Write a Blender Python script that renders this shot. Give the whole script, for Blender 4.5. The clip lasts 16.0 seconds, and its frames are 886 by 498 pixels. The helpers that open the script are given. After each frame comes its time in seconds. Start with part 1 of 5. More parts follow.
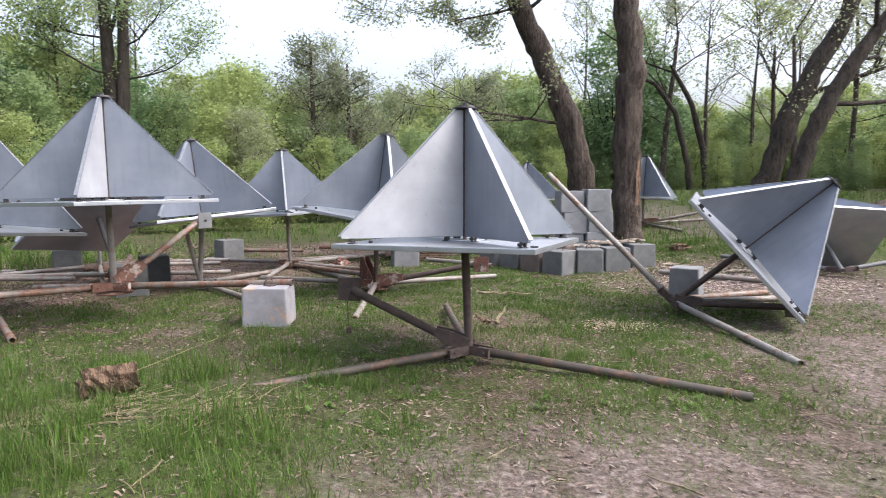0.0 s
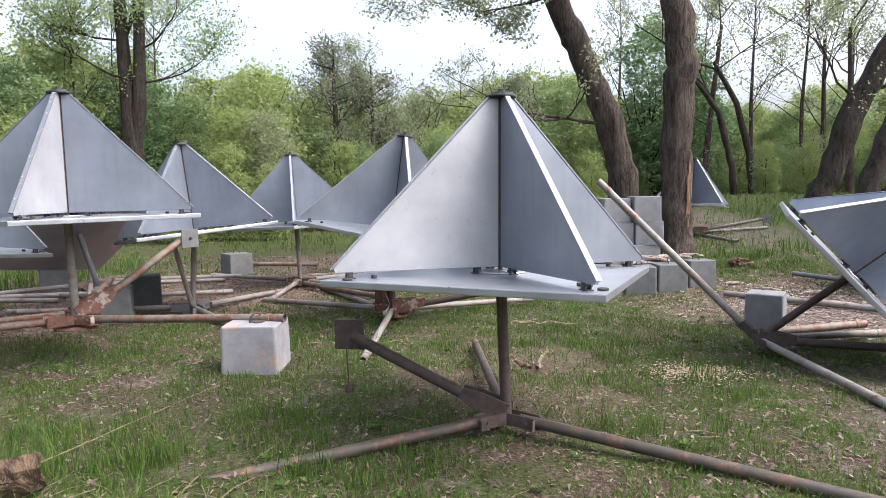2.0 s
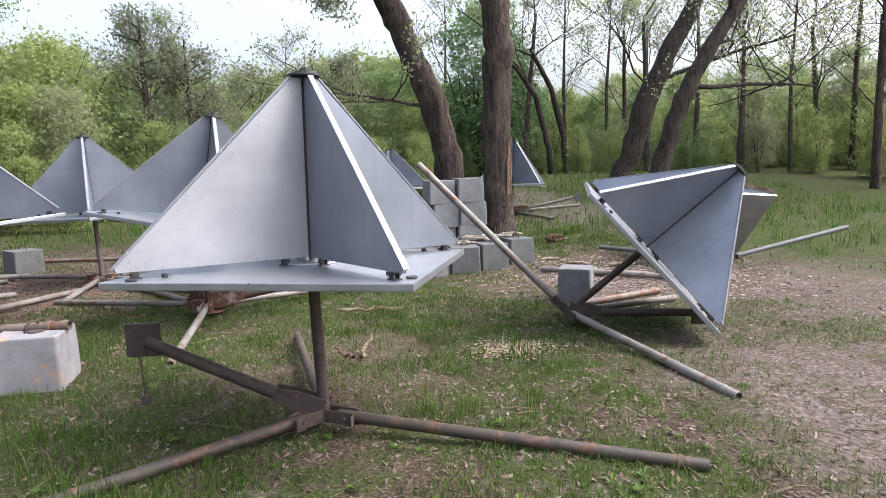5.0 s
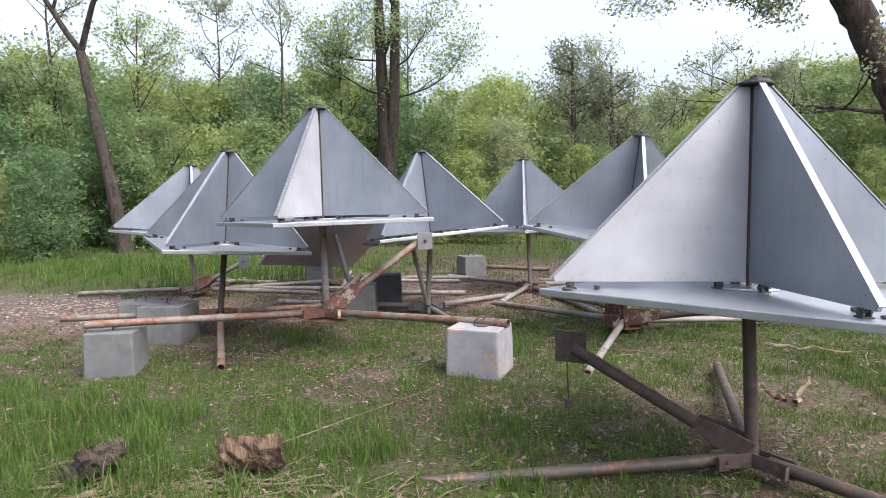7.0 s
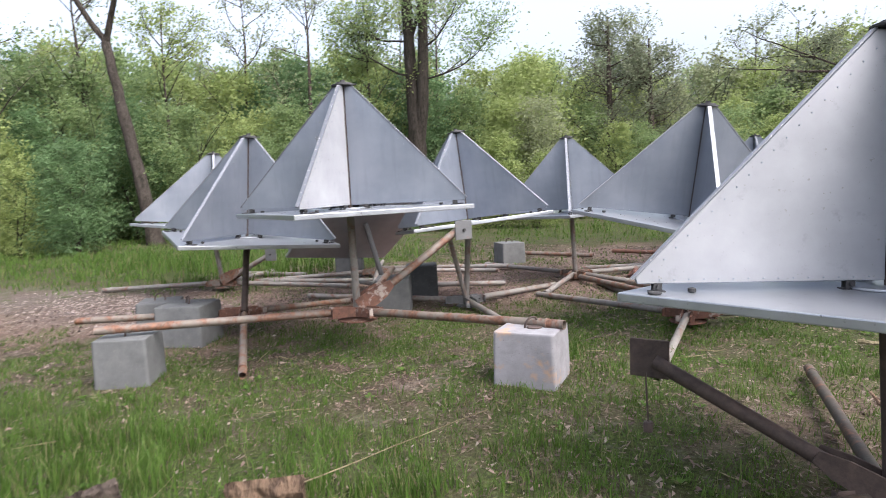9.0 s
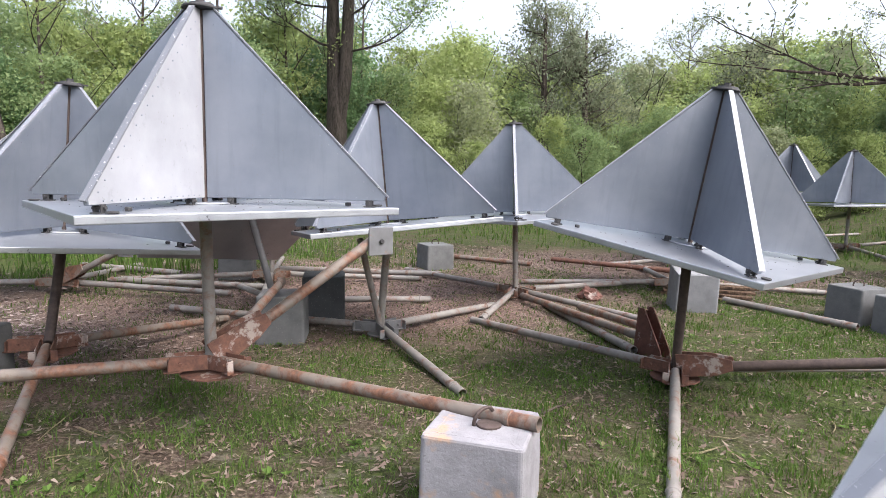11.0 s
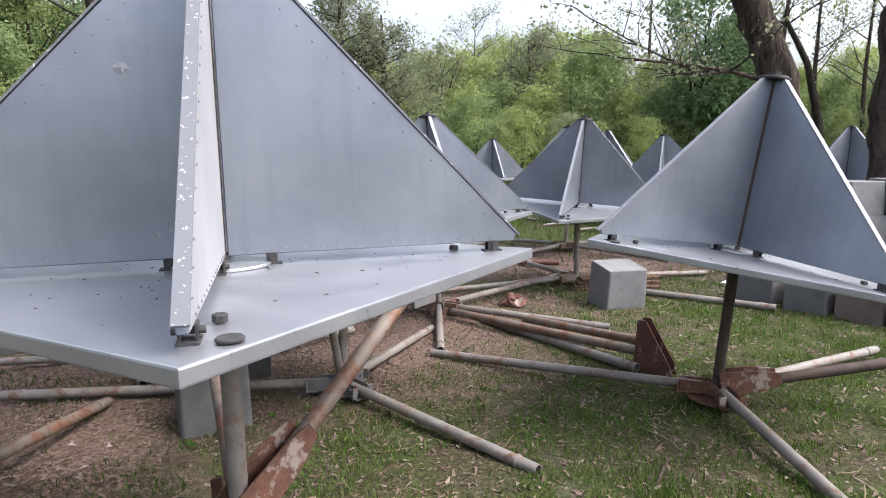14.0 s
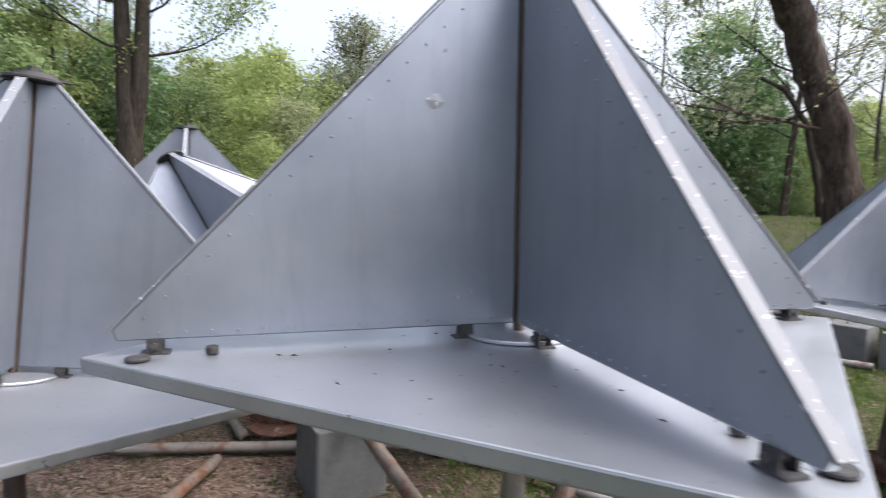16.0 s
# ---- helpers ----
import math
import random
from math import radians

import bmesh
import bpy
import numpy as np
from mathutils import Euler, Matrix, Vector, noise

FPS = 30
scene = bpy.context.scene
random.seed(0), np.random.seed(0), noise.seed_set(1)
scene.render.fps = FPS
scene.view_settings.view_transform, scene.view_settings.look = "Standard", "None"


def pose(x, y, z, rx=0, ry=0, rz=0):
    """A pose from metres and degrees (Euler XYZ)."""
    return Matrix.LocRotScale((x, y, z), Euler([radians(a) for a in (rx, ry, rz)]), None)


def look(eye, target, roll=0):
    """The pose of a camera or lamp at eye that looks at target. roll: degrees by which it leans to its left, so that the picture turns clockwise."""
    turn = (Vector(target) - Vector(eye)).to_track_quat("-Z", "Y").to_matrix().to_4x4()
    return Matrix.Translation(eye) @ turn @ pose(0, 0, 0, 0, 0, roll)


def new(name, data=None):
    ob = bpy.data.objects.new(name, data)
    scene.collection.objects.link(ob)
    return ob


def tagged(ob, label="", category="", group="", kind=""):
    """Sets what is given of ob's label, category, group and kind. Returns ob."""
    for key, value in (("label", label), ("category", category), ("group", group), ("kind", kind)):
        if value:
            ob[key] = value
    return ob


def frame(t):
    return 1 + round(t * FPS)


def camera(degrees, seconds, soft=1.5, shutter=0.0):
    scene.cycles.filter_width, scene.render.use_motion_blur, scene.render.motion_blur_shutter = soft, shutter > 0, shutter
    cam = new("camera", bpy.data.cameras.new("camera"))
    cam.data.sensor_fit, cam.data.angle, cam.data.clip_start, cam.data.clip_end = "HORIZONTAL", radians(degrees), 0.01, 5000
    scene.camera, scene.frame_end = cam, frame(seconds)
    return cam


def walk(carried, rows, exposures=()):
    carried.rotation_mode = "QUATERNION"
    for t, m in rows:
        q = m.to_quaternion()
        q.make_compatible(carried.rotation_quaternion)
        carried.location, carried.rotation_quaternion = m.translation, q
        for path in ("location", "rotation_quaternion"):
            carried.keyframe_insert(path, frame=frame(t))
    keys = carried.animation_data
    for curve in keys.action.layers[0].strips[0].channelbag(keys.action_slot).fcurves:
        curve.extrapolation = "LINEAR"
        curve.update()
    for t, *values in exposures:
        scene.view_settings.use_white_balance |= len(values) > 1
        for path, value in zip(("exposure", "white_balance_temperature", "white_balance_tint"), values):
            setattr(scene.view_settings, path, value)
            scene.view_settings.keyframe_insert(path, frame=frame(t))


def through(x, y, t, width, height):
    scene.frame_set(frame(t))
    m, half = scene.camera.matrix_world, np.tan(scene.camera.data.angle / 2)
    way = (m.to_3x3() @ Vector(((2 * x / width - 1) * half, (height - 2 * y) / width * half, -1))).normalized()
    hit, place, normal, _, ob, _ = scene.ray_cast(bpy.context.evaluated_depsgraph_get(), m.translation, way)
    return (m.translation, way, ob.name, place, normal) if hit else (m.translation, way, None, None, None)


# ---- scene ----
cam = camera(69.5, 16.0, 0.8, 0.22)
PATH = [
    (0, (0.209, 0.051, 1.581), (0.18, 2.041, 1.384), -0.4),
    (0.5, (0.2, 0.422, 1.608), (-0.028, 2.397, 1.392), -0.5),
    (1, (0.253, 0.835, 1.613), (-0.049, 2.801, 1.407), -0.1),
    (1.5, (0.205, 1.209, 1.611), (0.053, 3.195, 1.423), 1.0),
    (2, (0.181, 1.43, 1.644), (0.067, 3.419, 1.461), -0.7),
    (2.5, (0.215, 1.512, 1.65), (0.177, 3.503, 1.462), 0.1),
    (3, (0.239, 1.531, 1.641), (0.343, 3.52, 1.456), -0.5),
    (3.2, (0.263, 1.544, 1.633), (0.498, 3.521, 1.442), -0.2),
    (5.3, (0.353, 1.595, 1.666), (0.741, 3.541, 1.417), -1.4),
    (5.5, (0.339, 1.588, 1.668), (0.589, 3.559, 1.438), -1.1),
    (6, (0.234, 1.685, 1.603), (-0.035, 3.659, 1.424), -1.1),
    (6.5, (0.206, 1.626, 1.637), (-0.458, 3.505, 1.473), -1.0),
    (7, (0.222, 1.642, 1.643), (-0.599, 3.459, 1.484), -1.0),
    (7.5, (0.222, 1.628, 1.637), (-0.659, 3.417, 1.482), -0.9),
    (8, (0.205, 1.681, 1.612), (-0.722, 3.446, 1.447), -1.2),
    (8.5, (0.089, 1.899, 1.592), (-0.914, 3.613, 1.357), -0.7),
    (9, (-0.153, 2.232, 1.65), (-1.061, 4.002, 1.444), -2.4),
    (9.2, (-0.256, 2.386, 1.647), (-1.051, 4.212, 1.46), -1.7),
    (11.3, (-1.12, 4.217, 1.705), (-1.792, 6.082, 1.444), 1.4),
    (11.5, (-1.217, 4.298, 1.721), (-1.903, 6.157, 1.452), 0.9),
    (12, (-1.536, 4.486, 1.802), (-2.131, 6.371, 1.498), -0.8),
    (12.5, (-1.885, 4.709, 1.811), (-2.478, 6.601, 1.55), -0.7),
    (13, (-2.241, 4.779, 1.826), (-2.76, 6.688, 1.528), 0.1),
    (13.5, (-2.624, 4.857, 1.832), (-2.868, 6.811, 1.477), -1.5),
    (14, (-2.894, 4.928, 1.819), (-2.867, 6.907, 1.533), -0.5),
    (14.5, (-3.17, 4.972, 1.853), (-3.017, 6.95, 1.602), 1.7),
    (15, (-3.442, 4.925, 1.884), (-3.015, 6.866, 1.656), 1.9),
    (15.5, (-3.684, 4.991, 1.885), (-3.272, 6.939, 1.698), 2.8),
    (16, (-3.934, 5.278, 1.856), (-3.872, 7.269, 1.685), 1.3),
]
walk(cam, [(t, look(eye, target, roll)) for t, eye, target, roll in PATH], [(0, 1.85, 6150, 13), (5.5, 1.77, 6150, 13), (9, 1.8, 6150, 13), (11.5, 1.89, 6200, 13), (13, 1.85, 6200, 13), (15, 1.75, 6250, 13), (16, 1.75, 6250, 13)])

# ---- light ----
SUN_ELEVATION, SUN_AZIMUTH = radians(52), radians(105)
world = bpy.data.worlds.new("overcast_sky")
scene.world = world
world.use_nodes = True
wn = world.node_tree.nodes
sky = wn.new("ShaderNodeTexSky")
sky.sky_type = "NISHITA"
sky.sun_disc = False
sky.sun_elevation, sky.sun_rotation = SUN_ELEVATION, SUN_AZIMUTH
sky.air_density, sky.dust_density, sky.ozone_density = 1.0, 8.0, 1.5
wn["Background"].inputs["Strength"].default_value = 0.15
grey = wn.new("ShaderNodeHueSaturation")
grey.inputs["Saturation"].default_value = 0.55
world.node_tree.links.new(sky.outputs["Color"], grey.inputs["Color"])
world.node_tree.links.new(grey.outputs["Color"], wn["Background"].inputs["Color"])
sun = new("sun", bpy.data.lights.new("sun", "SUN"))
sun.data.energy, sun.data.angle, sun.data.color = 0.22, radians(40), (1.0, 0.97, 0.93)
sun_from = Vector((math.sin(SUN_AZIMUTH) * math.cos(SUN_ELEVATION), math.cos(SUN_AZIMUTH) * math.cos(SUN_ELEVATION), math.sin(SUN_ELEVATION)))
sun.matrix_world = look(sun_from * 50, (0, 0, 0))


# ---- materials ----
class Mat:
    """A small builder for procedural materials."""

    def __init__(self, name, rough=0.6, metal=0.0, space="Object"):
        self.m = bpy.data.materials.new(name)
        self.m.use_nodes = True
        self.t = self.m.node_tree
        self.b = self.t.nodes["Principled BSDF"]
        self.b.inputs["Roughness"].default_value = rough
        self.b.inputs["Metallic"].default_value = metal
        self.b.inputs["Specular IOR Level"].default_value = 0.12 if rough >= 0.85 else 0.5
        self.co = self.t.nodes.new("ShaderNodeTexCoord").outputs[space]

    def n(self, kind, **values):
        node = self.t.nodes.new(kind)
        for key, value in values.items():
            setattr(node, key, value)
        return node

    def put(self, socket, value):
        if isinstance(value, bpy.types.NodeSocket):
            self.t.links.new(value, socket)
        else:
            socket.default_value = value

    def noise(self, scale, detail=4.0, rough=0.55, stretch=(1, 1, 1), distort=0.0):
        mp = self.n("ShaderNodeMapping")
        mp.inputs["Scale"].default_value = stretch
        self.put(mp.inputs["Vector"], self.co)
        tx = self.n("ShaderNodeTexNoise")
        tx.inputs["Scale"].default_value = scale
        tx.inputs["Detail"].default_value = detail
        tx.inputs["Roughness"].default_value = rough
        tx.inputs["Distortion"].default_value = distort
        self.put(tx.inputs["Vector"], mp.outputs[0])
        return tx.outputs["Fac"]

    def ramp(self, fac, *stops):
        rp = self.n("ShaderNodeValToRGB")
        els = rp.color_ramp.elements
        while len(els) < len(stops):
            els.new(0.5)
        for el, (p, c) in zip(els, stops):
            el.position = p
            el.color = (*c, 1) if isinstance(c, tuple) else (c, c, c, 1)
        self.put(rp.inputs["Fac"], fac)
        return rp.outputs["Color"]

    def math(self, op, a, b=0.0, clamp=False):
        nd = self.n("ShaderNodeMath", operation=op, use_clamp=clamp)
        self.put(nd.inputs[0], a)
        self.put(nd.inputs[1], b)
        return nd.outputs[0]

    def mix(self, fac, a, b, blend="MIX"):
        nd = self.n("ShaderNodeMix", data_type="RGBA", blend_type=blend)
        self.put(nd.inputs["Factor"], fac)
        for sock, v in ((nd.inputs["A"], a), (nd.inputs["B"], b)):
            self.put(sock, (*v, 1) if isinstance(v, tuple) else v)
        return nd.outputs["Result"]

    def bump(self, fac, strength=0.3, distance=0.01):
        nd = self.n("ShaderNodeBump")
        nd.inputs["Strength"].default_value = strength
        nd.inputs["Distance"].default_value = distance
        self.put(nd.inputs["Height"], fac)
        self.put(self.b.inputs["Normal"], nd.outputs[0])

    def color(self, c):
        self.put(self.b.inputs["Base Color"], (*c, 1) if isinstance(c, tuple) else c)
        return self

    def rough(self, v):
        self.put(self.b.inputs["Roughness"], v)
        return self

    def rand(self):
        return self.n("ShaderNodeObjectInfo").outputs["Random"]

    def island(self):
        return self.n("ShaderNodeNewGeometry").outputs["Random Per Island"]


def sheet_metal():
    k = Mat("weathered_sheet_metal", metal=0.6)
    cloud = k.noise(2.2, 5, 0.6)
    streak = k.noise(3.0, 4, 0.6, (6, 6, 0.7))
    speck = k.noise(60, 2, 0.5)
    c = k.ramp(cloud, (0.25, (0.175, 0.195, 0.235)), (0.75, (0.265, 0.288, 0.33)))
    c = k.mix(k.ramp(streak, (0.52, 0.0), (0.78, 0.35)), c, (0.145, 0.158, 0.185))
    c = k.mix(k.ramp(speck, (0.70, 0.0), (0.76, 0.5)), c, (0.22, 0.21, 0.20))
    smear = k.noise(1.3, 4, 0.5, (1, 1, 1.4), 0.5)
    c = k.mix(k.ramp(smear, (0.40, 0.0), (0.80, 0.3)), c, (0.31, 0.325, 0.36))
    k.color(c).rough(k.ramp(smear, (0.3, 0.28), (0.75, 0.42)))
    k.bump(k.math("ADD", k.noise(1.6, 2), k.math("MULTIPLY", k.noise(90, 2), 0.05)), 0.35, 0.012)
    return k.m


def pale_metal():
    k = Mat("brightened_spotted_metal", metal=0.15)
    # base tone carries a lit face's brightness; stains and specks are surface marks
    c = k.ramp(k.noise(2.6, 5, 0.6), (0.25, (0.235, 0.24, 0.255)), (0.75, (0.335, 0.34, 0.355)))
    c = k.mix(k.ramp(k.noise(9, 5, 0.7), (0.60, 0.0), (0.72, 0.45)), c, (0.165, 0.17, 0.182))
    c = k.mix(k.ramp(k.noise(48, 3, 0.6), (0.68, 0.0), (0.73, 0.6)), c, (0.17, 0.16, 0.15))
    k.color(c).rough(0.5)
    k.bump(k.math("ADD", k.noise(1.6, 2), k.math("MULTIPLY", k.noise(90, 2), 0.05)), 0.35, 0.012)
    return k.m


def plate_metal():
    k = Mat("dusty_plate_metal", metal=0.72)
    cloud = k.noise(3.0, 5, 0.6)
    c = k.ramp(cloud, (0.25, (0.29, 0.305, 0.335)), (0.75, (0.42, 0.435, 0.46)))
    dirt = k.ramp(k.noise(40, 4, 0.7), (0.62, 0.0), (0.72, 0.45))
    c = k.mix(dirt, c, (0.13, 0.115, 0.10))
    k.color(c).rough(k.ramp(k.noise(6, 5, 0.65), (0.3, 0.27), (0.75, 0.40)))
    k.bump(k.noise(2.0, 3), 0.25, 0.01)
    return k.m


def edge_metal(name, base, metal=0.35, rough=0.45):
    k = Mat(name, metal=metal)
    chips = k.ramp(k.noise(70, 3, 0.6), (0.63, 0.0), (0.66, 1.0))
    k.color(k.mix(chips, base, (0.52, 0.52, 0.53))).rough(rough)
    k.bump(k.noise(40, 3), 0.2, 0.003)
    return k.m


def pipe_paint(name, base, rust_from, rust_to):
    k = Mat(name, metal=0.15)
    grime = k.noise(9, 5, 0.6)
    c = k.ramp(grime, (0.3, tuple(0.62 * v for v in base)), (0.7, base))
    rust = k.ramp(k.noise(5.5, 6, 0.7, (1, 1, 1), 0.6), (rust_from, 0.0), (rust_to, 1.0))
    rc = k.ramp(k.noise(30, 4), (0.3, (0.07, 0.033, 0.021)), (0.7, (0.20, 0.096, 0.055)))
    k.color(k.mix(rust, c, rc)).rough(k.ramp(grime, (0.3, 0.5), (0.7, 0.75)))
    k.bump(k.noise(60, 4), 0.35, 0.004)
    return k.m


def rust(name, dark, light, chips=False, chips_from=0.60):
    k = Mat(name, rough=0.75, metal=0.2)
    c = k.ramp(k.noise(14, 6, 0.7), (0.3, dark), (0.72, light))
    if chips:
        c = k.mix(k.ramp(k.noise(5, 5, 0.7), (chips_from, 0.0), (chips_from + 0.06, 1.0)), c, (0.30, 0.255, 0.225))
    k.color(c)
    k.bump(k.noise(70, 4), 0.5, 0.004)
    return k.m


def concrete(name, lo, hi, stain=False):
    k = Mat(name, rough=0.9)
    rnd = k.rand()
    c = k.ramp(k.noise(7, 6, 0.65), (0.25, lo), (0.75, hi))
    c = k.mix(k.ramp(k.noise(2.2, 3, 0.6), (0.42, 0.0), (0.7, 0.55)), c, tuple(0.55 * v for v in hi))
    c = k.mix(k.ramp(k.noise(70, 2), (0.66, 0.0), (0.70, 0.8)), c, (0.16, 0.155, 0.15))
    if stain:
        c = k.mix(k.ramp(k.noise(4.5, 4, 0.6), (0.57, 0.0), (0.66, 0.7)), c, (0.42, 0.25, 0.13))
    c = k.mix(k.math("MULTIPLY", rnd, 0.25), c, tuple(0.5 * v for v in hi))
    k.color(c)
    k.bump(k.noise(45, 5, 0.7), 0.5, 0.006)
    return k.m


def bark(name, lo, hi):
    k = Mat(name, rough=0.95)
    ridges = k.math("ADD", k.math("MULTIPLY", k.noise(7, 6, 0.7, (1, 1, 0.2), 1.2), 0.6), k.math("MULTIPLY", k.noise(17, 5, 0.7, (1, 1, 0.3), 0.8), 0.4))
    c = k.ramp(ridges, (0.40, lo), (0.50, tuple(0.5 * (a + b) for a, b in zip(lo, hi))), (0.60, hi))
    c = k.mix(k.ramp(k.noise(1.6, 4), (0.55, 0.0), (0.75, 0.5)), c, tuple(0.7 * v for v in hi))
    k.color(c)
    k.bump(ridges, 1.0, 0.11)
    return k.m


def leafy(name, dark, mid, light, through=0.35, dry=None):
    k = Mat(name, rough=0.6)
    k.b.inputs["Specular IOR Level"].default_value = 0.25
    stops = [(0.0, dark), (0.5, mid), (1.0, light)] if dry is None else [(0.0, dark), (0.5, mid), (0.84, light), (0.87, dry), (1.0, tuple(0.7 * v for v in dry))]
    c = k.ramp(k.island(), *stops)
    c = k.mix(k.math("MULTIPLY", k.rand(), 0.35), c, tuple(0.72 * v for v in mid))
    c = k.mix(k.ramp(k.noise(0.9, 3, 0.6), (0.42, 0.0), (0.62, 0.5)), c, light)
    k.color(c)
    tr = k.n("ShaderNodeBsdfTranslucent")
    k.put(tr.inputs["Color"], c)
    ms = k.n("ShaderNodeMixShader")
    ms.inputs[0].default_value = through
    k.t.links.new(k.b.outputs[0], ms.inputs[1])
    k.t.links.new(tr.outputs[0], ms.inputs[2])
    k.t.links.new(ms.outputs[0], k.t.nodes["Material Output"].inputs["Surface"])
    return k.m


# patches of bare sand, of leaf litter and of grass: centre, half widths, weight
SAND = [(1.4, 2.7, 1.9, 1.2, 1.0), (4.1, 4.8, 1.2, 2.2, 1.0), (5.3, 9.4, 2.0, 1.5, 1.0), (6.8, 8.0, 1.8, 2.6, 0.8), (-9.5, 8.2, 3.4, 1.1, 0.9), (6.9, 18.5, 1.2, 4, 0.7)]
LITTER = [(-4.7, 11.7, 3.3, 2.3, 1.0), (-6.6, 8.6, 2.4, 1.8, 0.9), (0.5, 7.0, 1.0, 1.2, 0.3), (4.4, 10.2, 1.6, 1.8, 0.7), (-1.5, 15.5, 3.0, 2.0, 0.8), (-8.5, 7.2, 1.6, 1.0, 0.7)]
LUSH = [(-2.2, 3.6, 2.1, 2.0, 0.85), (-4.2, 4.2, 2.0, 1.3, 0.85), (-10.5, 13.5, 5.5, 3.6, 1.0), (6.6, 14.2, 3.4, 2.4, 0.95), (10.0, 12.5, 2.8, 2.4, 0.95), (0, 21, 9, 3.5, 0.8), (-2.2, 8.9, 1.3, 1.3, 0.5), (-0.4, 10.7, 2.1, 1.8, 0.72), (0.9, 9.0, 1.7, 1.6, 0.6), (-1.1, 7.6, 1.2, 0.9, 0.45), (2.0, 7.6, 1.0, 1.0, 0.5), (-0.9, 5.9, 0.9, 0.7, 0.45), (-4.4, 8.2, 0.8, 0.7, 0.5), (1.4, 5.9, 0.8, 0.5, 0.4), (13, 19, 8, 7, 0.9), (9.5, 20, 4, 6, 0.95), (0, 62, 90, 38, 0.9), (-34, 15, 20, 40, 0.9), (36, 25, 20, 40, 0.9)]


def patch(x, y, spots):
    """How much of a kind of patch lies at a place, 0 to 1."""
    best = 0.0
    for cx, cy, rx, ry, w in spots:
        d = math.hypot((x - cx) / rx, (y - cy) / ry)
        best = max(best, w * min(1.0, max(0.0, (1.35 - d) / 0.7)))
    return best


def ground_soil():
    k = Mat("ground_soil", rough=0.95)
    sep = k.n("ShaderNodeSeparateXYZ")
    k.put(sep.inputs[0], k.co)
    warp = k.math("MULTIPLY", k.math("SUBTRACT", k.noise(1.1, 5, 0.7), 0.5), 1.5)

    def area(spots):
        total = None
        for cx, cy, rx, ry, w in spots:
            dx = k.math("DIVIDE", k.math("SUBTRACT", sep.outputs[0], cx), rx)
            dy = k.math("DIVIDE", k.math("SUBTRACT", sep.outputs[1], cy), ry)
            d = k.math("SQRT", k.math("ADD", k.math("MULTIPLY", dx, dx), k.math("MULTIPLY", dy, dy)))
            v = k.math("MULTIPLY", k.math("DIVIDE", k.math("SUBTRACT", k.math("ADD", warp, 1.35), d), 0.7, True), w)
            total = v if total is None else k.math("MAXIMUM", total, v)
        return total

    fine = k.noise(38, 5, 0.75)
    soil = k.ramp(fine, (0.34, (0.016, 0.011, 0.008)), (0.5, (0.058, 0.042, 0.030)), (0.68, (0.15, 0.118, 0.092)))
    moss = k.ramp(k.noise(34, 5, 0.8), (0.36, (0.009, 0.014, 0.004)), (0.5, (0.032, 0.048, 0.010)), (0.64, (0.068, 0.098, 0.02)))
    c = k.mix(k.ramp(k.noise(1.7, 5, 0.7), (0.43, 0.0), (0.57, 0.85)), soil, moss)
    c = k.mix(k.ramp(k.noise(3.3, 5, 0.75), (0.55, 0.0), (0.66, 0.7)), c, k.ramp(fine, (0.35, (0.07, 0.057, 0.046)), (0.7, (0.185, 0.16, 0.135))))
    c = k.mix(k.math("MULTIPLY", area(LUSH), 0.75), c, moss)
    chips = k.ramp(k.noise(32, 5, 0.8), (0.36, (0.045, 0.027, 0.021)), (0.52, (0.165, 0.112, 0.092)), (0.66, (0.31, 0.24, 0.205)))
    c = k.mix(area(LITTER), c, chips)
    sand = k.ramp(k.noise(24, 6, 0.7), (0.34, (0.045, 0.034, 0.028)), (0.5, (0.108, 0.086, 0.075)), (0.66, (0.205, 0.17, 0.152)))
    c = k.mix(k.math("MULTIPLY", area(SAND), k.ramp(k.noise(4.5, 5, 0.7), (0.36, 0.15), (0.52, 1.0))), c, sand)
    c = k.mix(k.ramp(k.noise(2.4, 6, 0.75), (0.56, 0.0), (0.70, 0.4)), c, (0.030, 0.021, 0.015))
    k.color(c)
    k.bump(k.math("ADD", k.noise(6, 5, 0.7), k.math("MULTIPLY", fine, 0.4)), 0.8, 0.05)
    return k.m


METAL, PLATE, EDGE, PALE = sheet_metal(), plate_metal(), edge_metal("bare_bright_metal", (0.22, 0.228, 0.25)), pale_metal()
WORN = edge_metal("worn_grey_metal", (0.115, 0.122, 0.138), 0.12, 0.62)
PALE_PIPE = pipe_paint("pale_rusted_pipe", (0.225, 0.208, 0.19), 0.50, 0.64)
OLD_PIPE = pipe_paint("rust_stained_pipe", (0.185, 0.155, 0.130), 0.44, 0.56)
GREY_PIPE = pipe_paint("grey_pipe", (0.135, 0.136, 0.14), 0.58, 0.70)
DARK_PIPE = pipe_paint("dark_mossy_pipe", (0.062, 0.051, 0.040), 0.49, 0.64)
DARK_STEEL = rust("dark_brown_steel", (0.036, 0.026, 0.023), (0.095, 0.066, 0.055))
RUST = rust("red_rust", (0.06, 0.03, 0.022), (0.19, 0.088, 0.057), True, 0.58)
RUST_CHIPPED = rust("red_rust_with_paint_chips", (0.065, 0.028, 0.022), (0.15, 0.065, 0.047), True, 0.55)
BOLT = rust("grimy_bolt_steel", (0.018, 0.018, 0.019), (0.055, 0.054, 0.055))
CONCRETE = concrete("cast_concrete", (0.085, 0.087, 0.087), (0.155, 0.157, 0.157))
CONCRETE_STAINED = concrete("stained_cast_concrete", (0.18, 0.175, 0.185), (0.31, 0.30, 0.315), True)
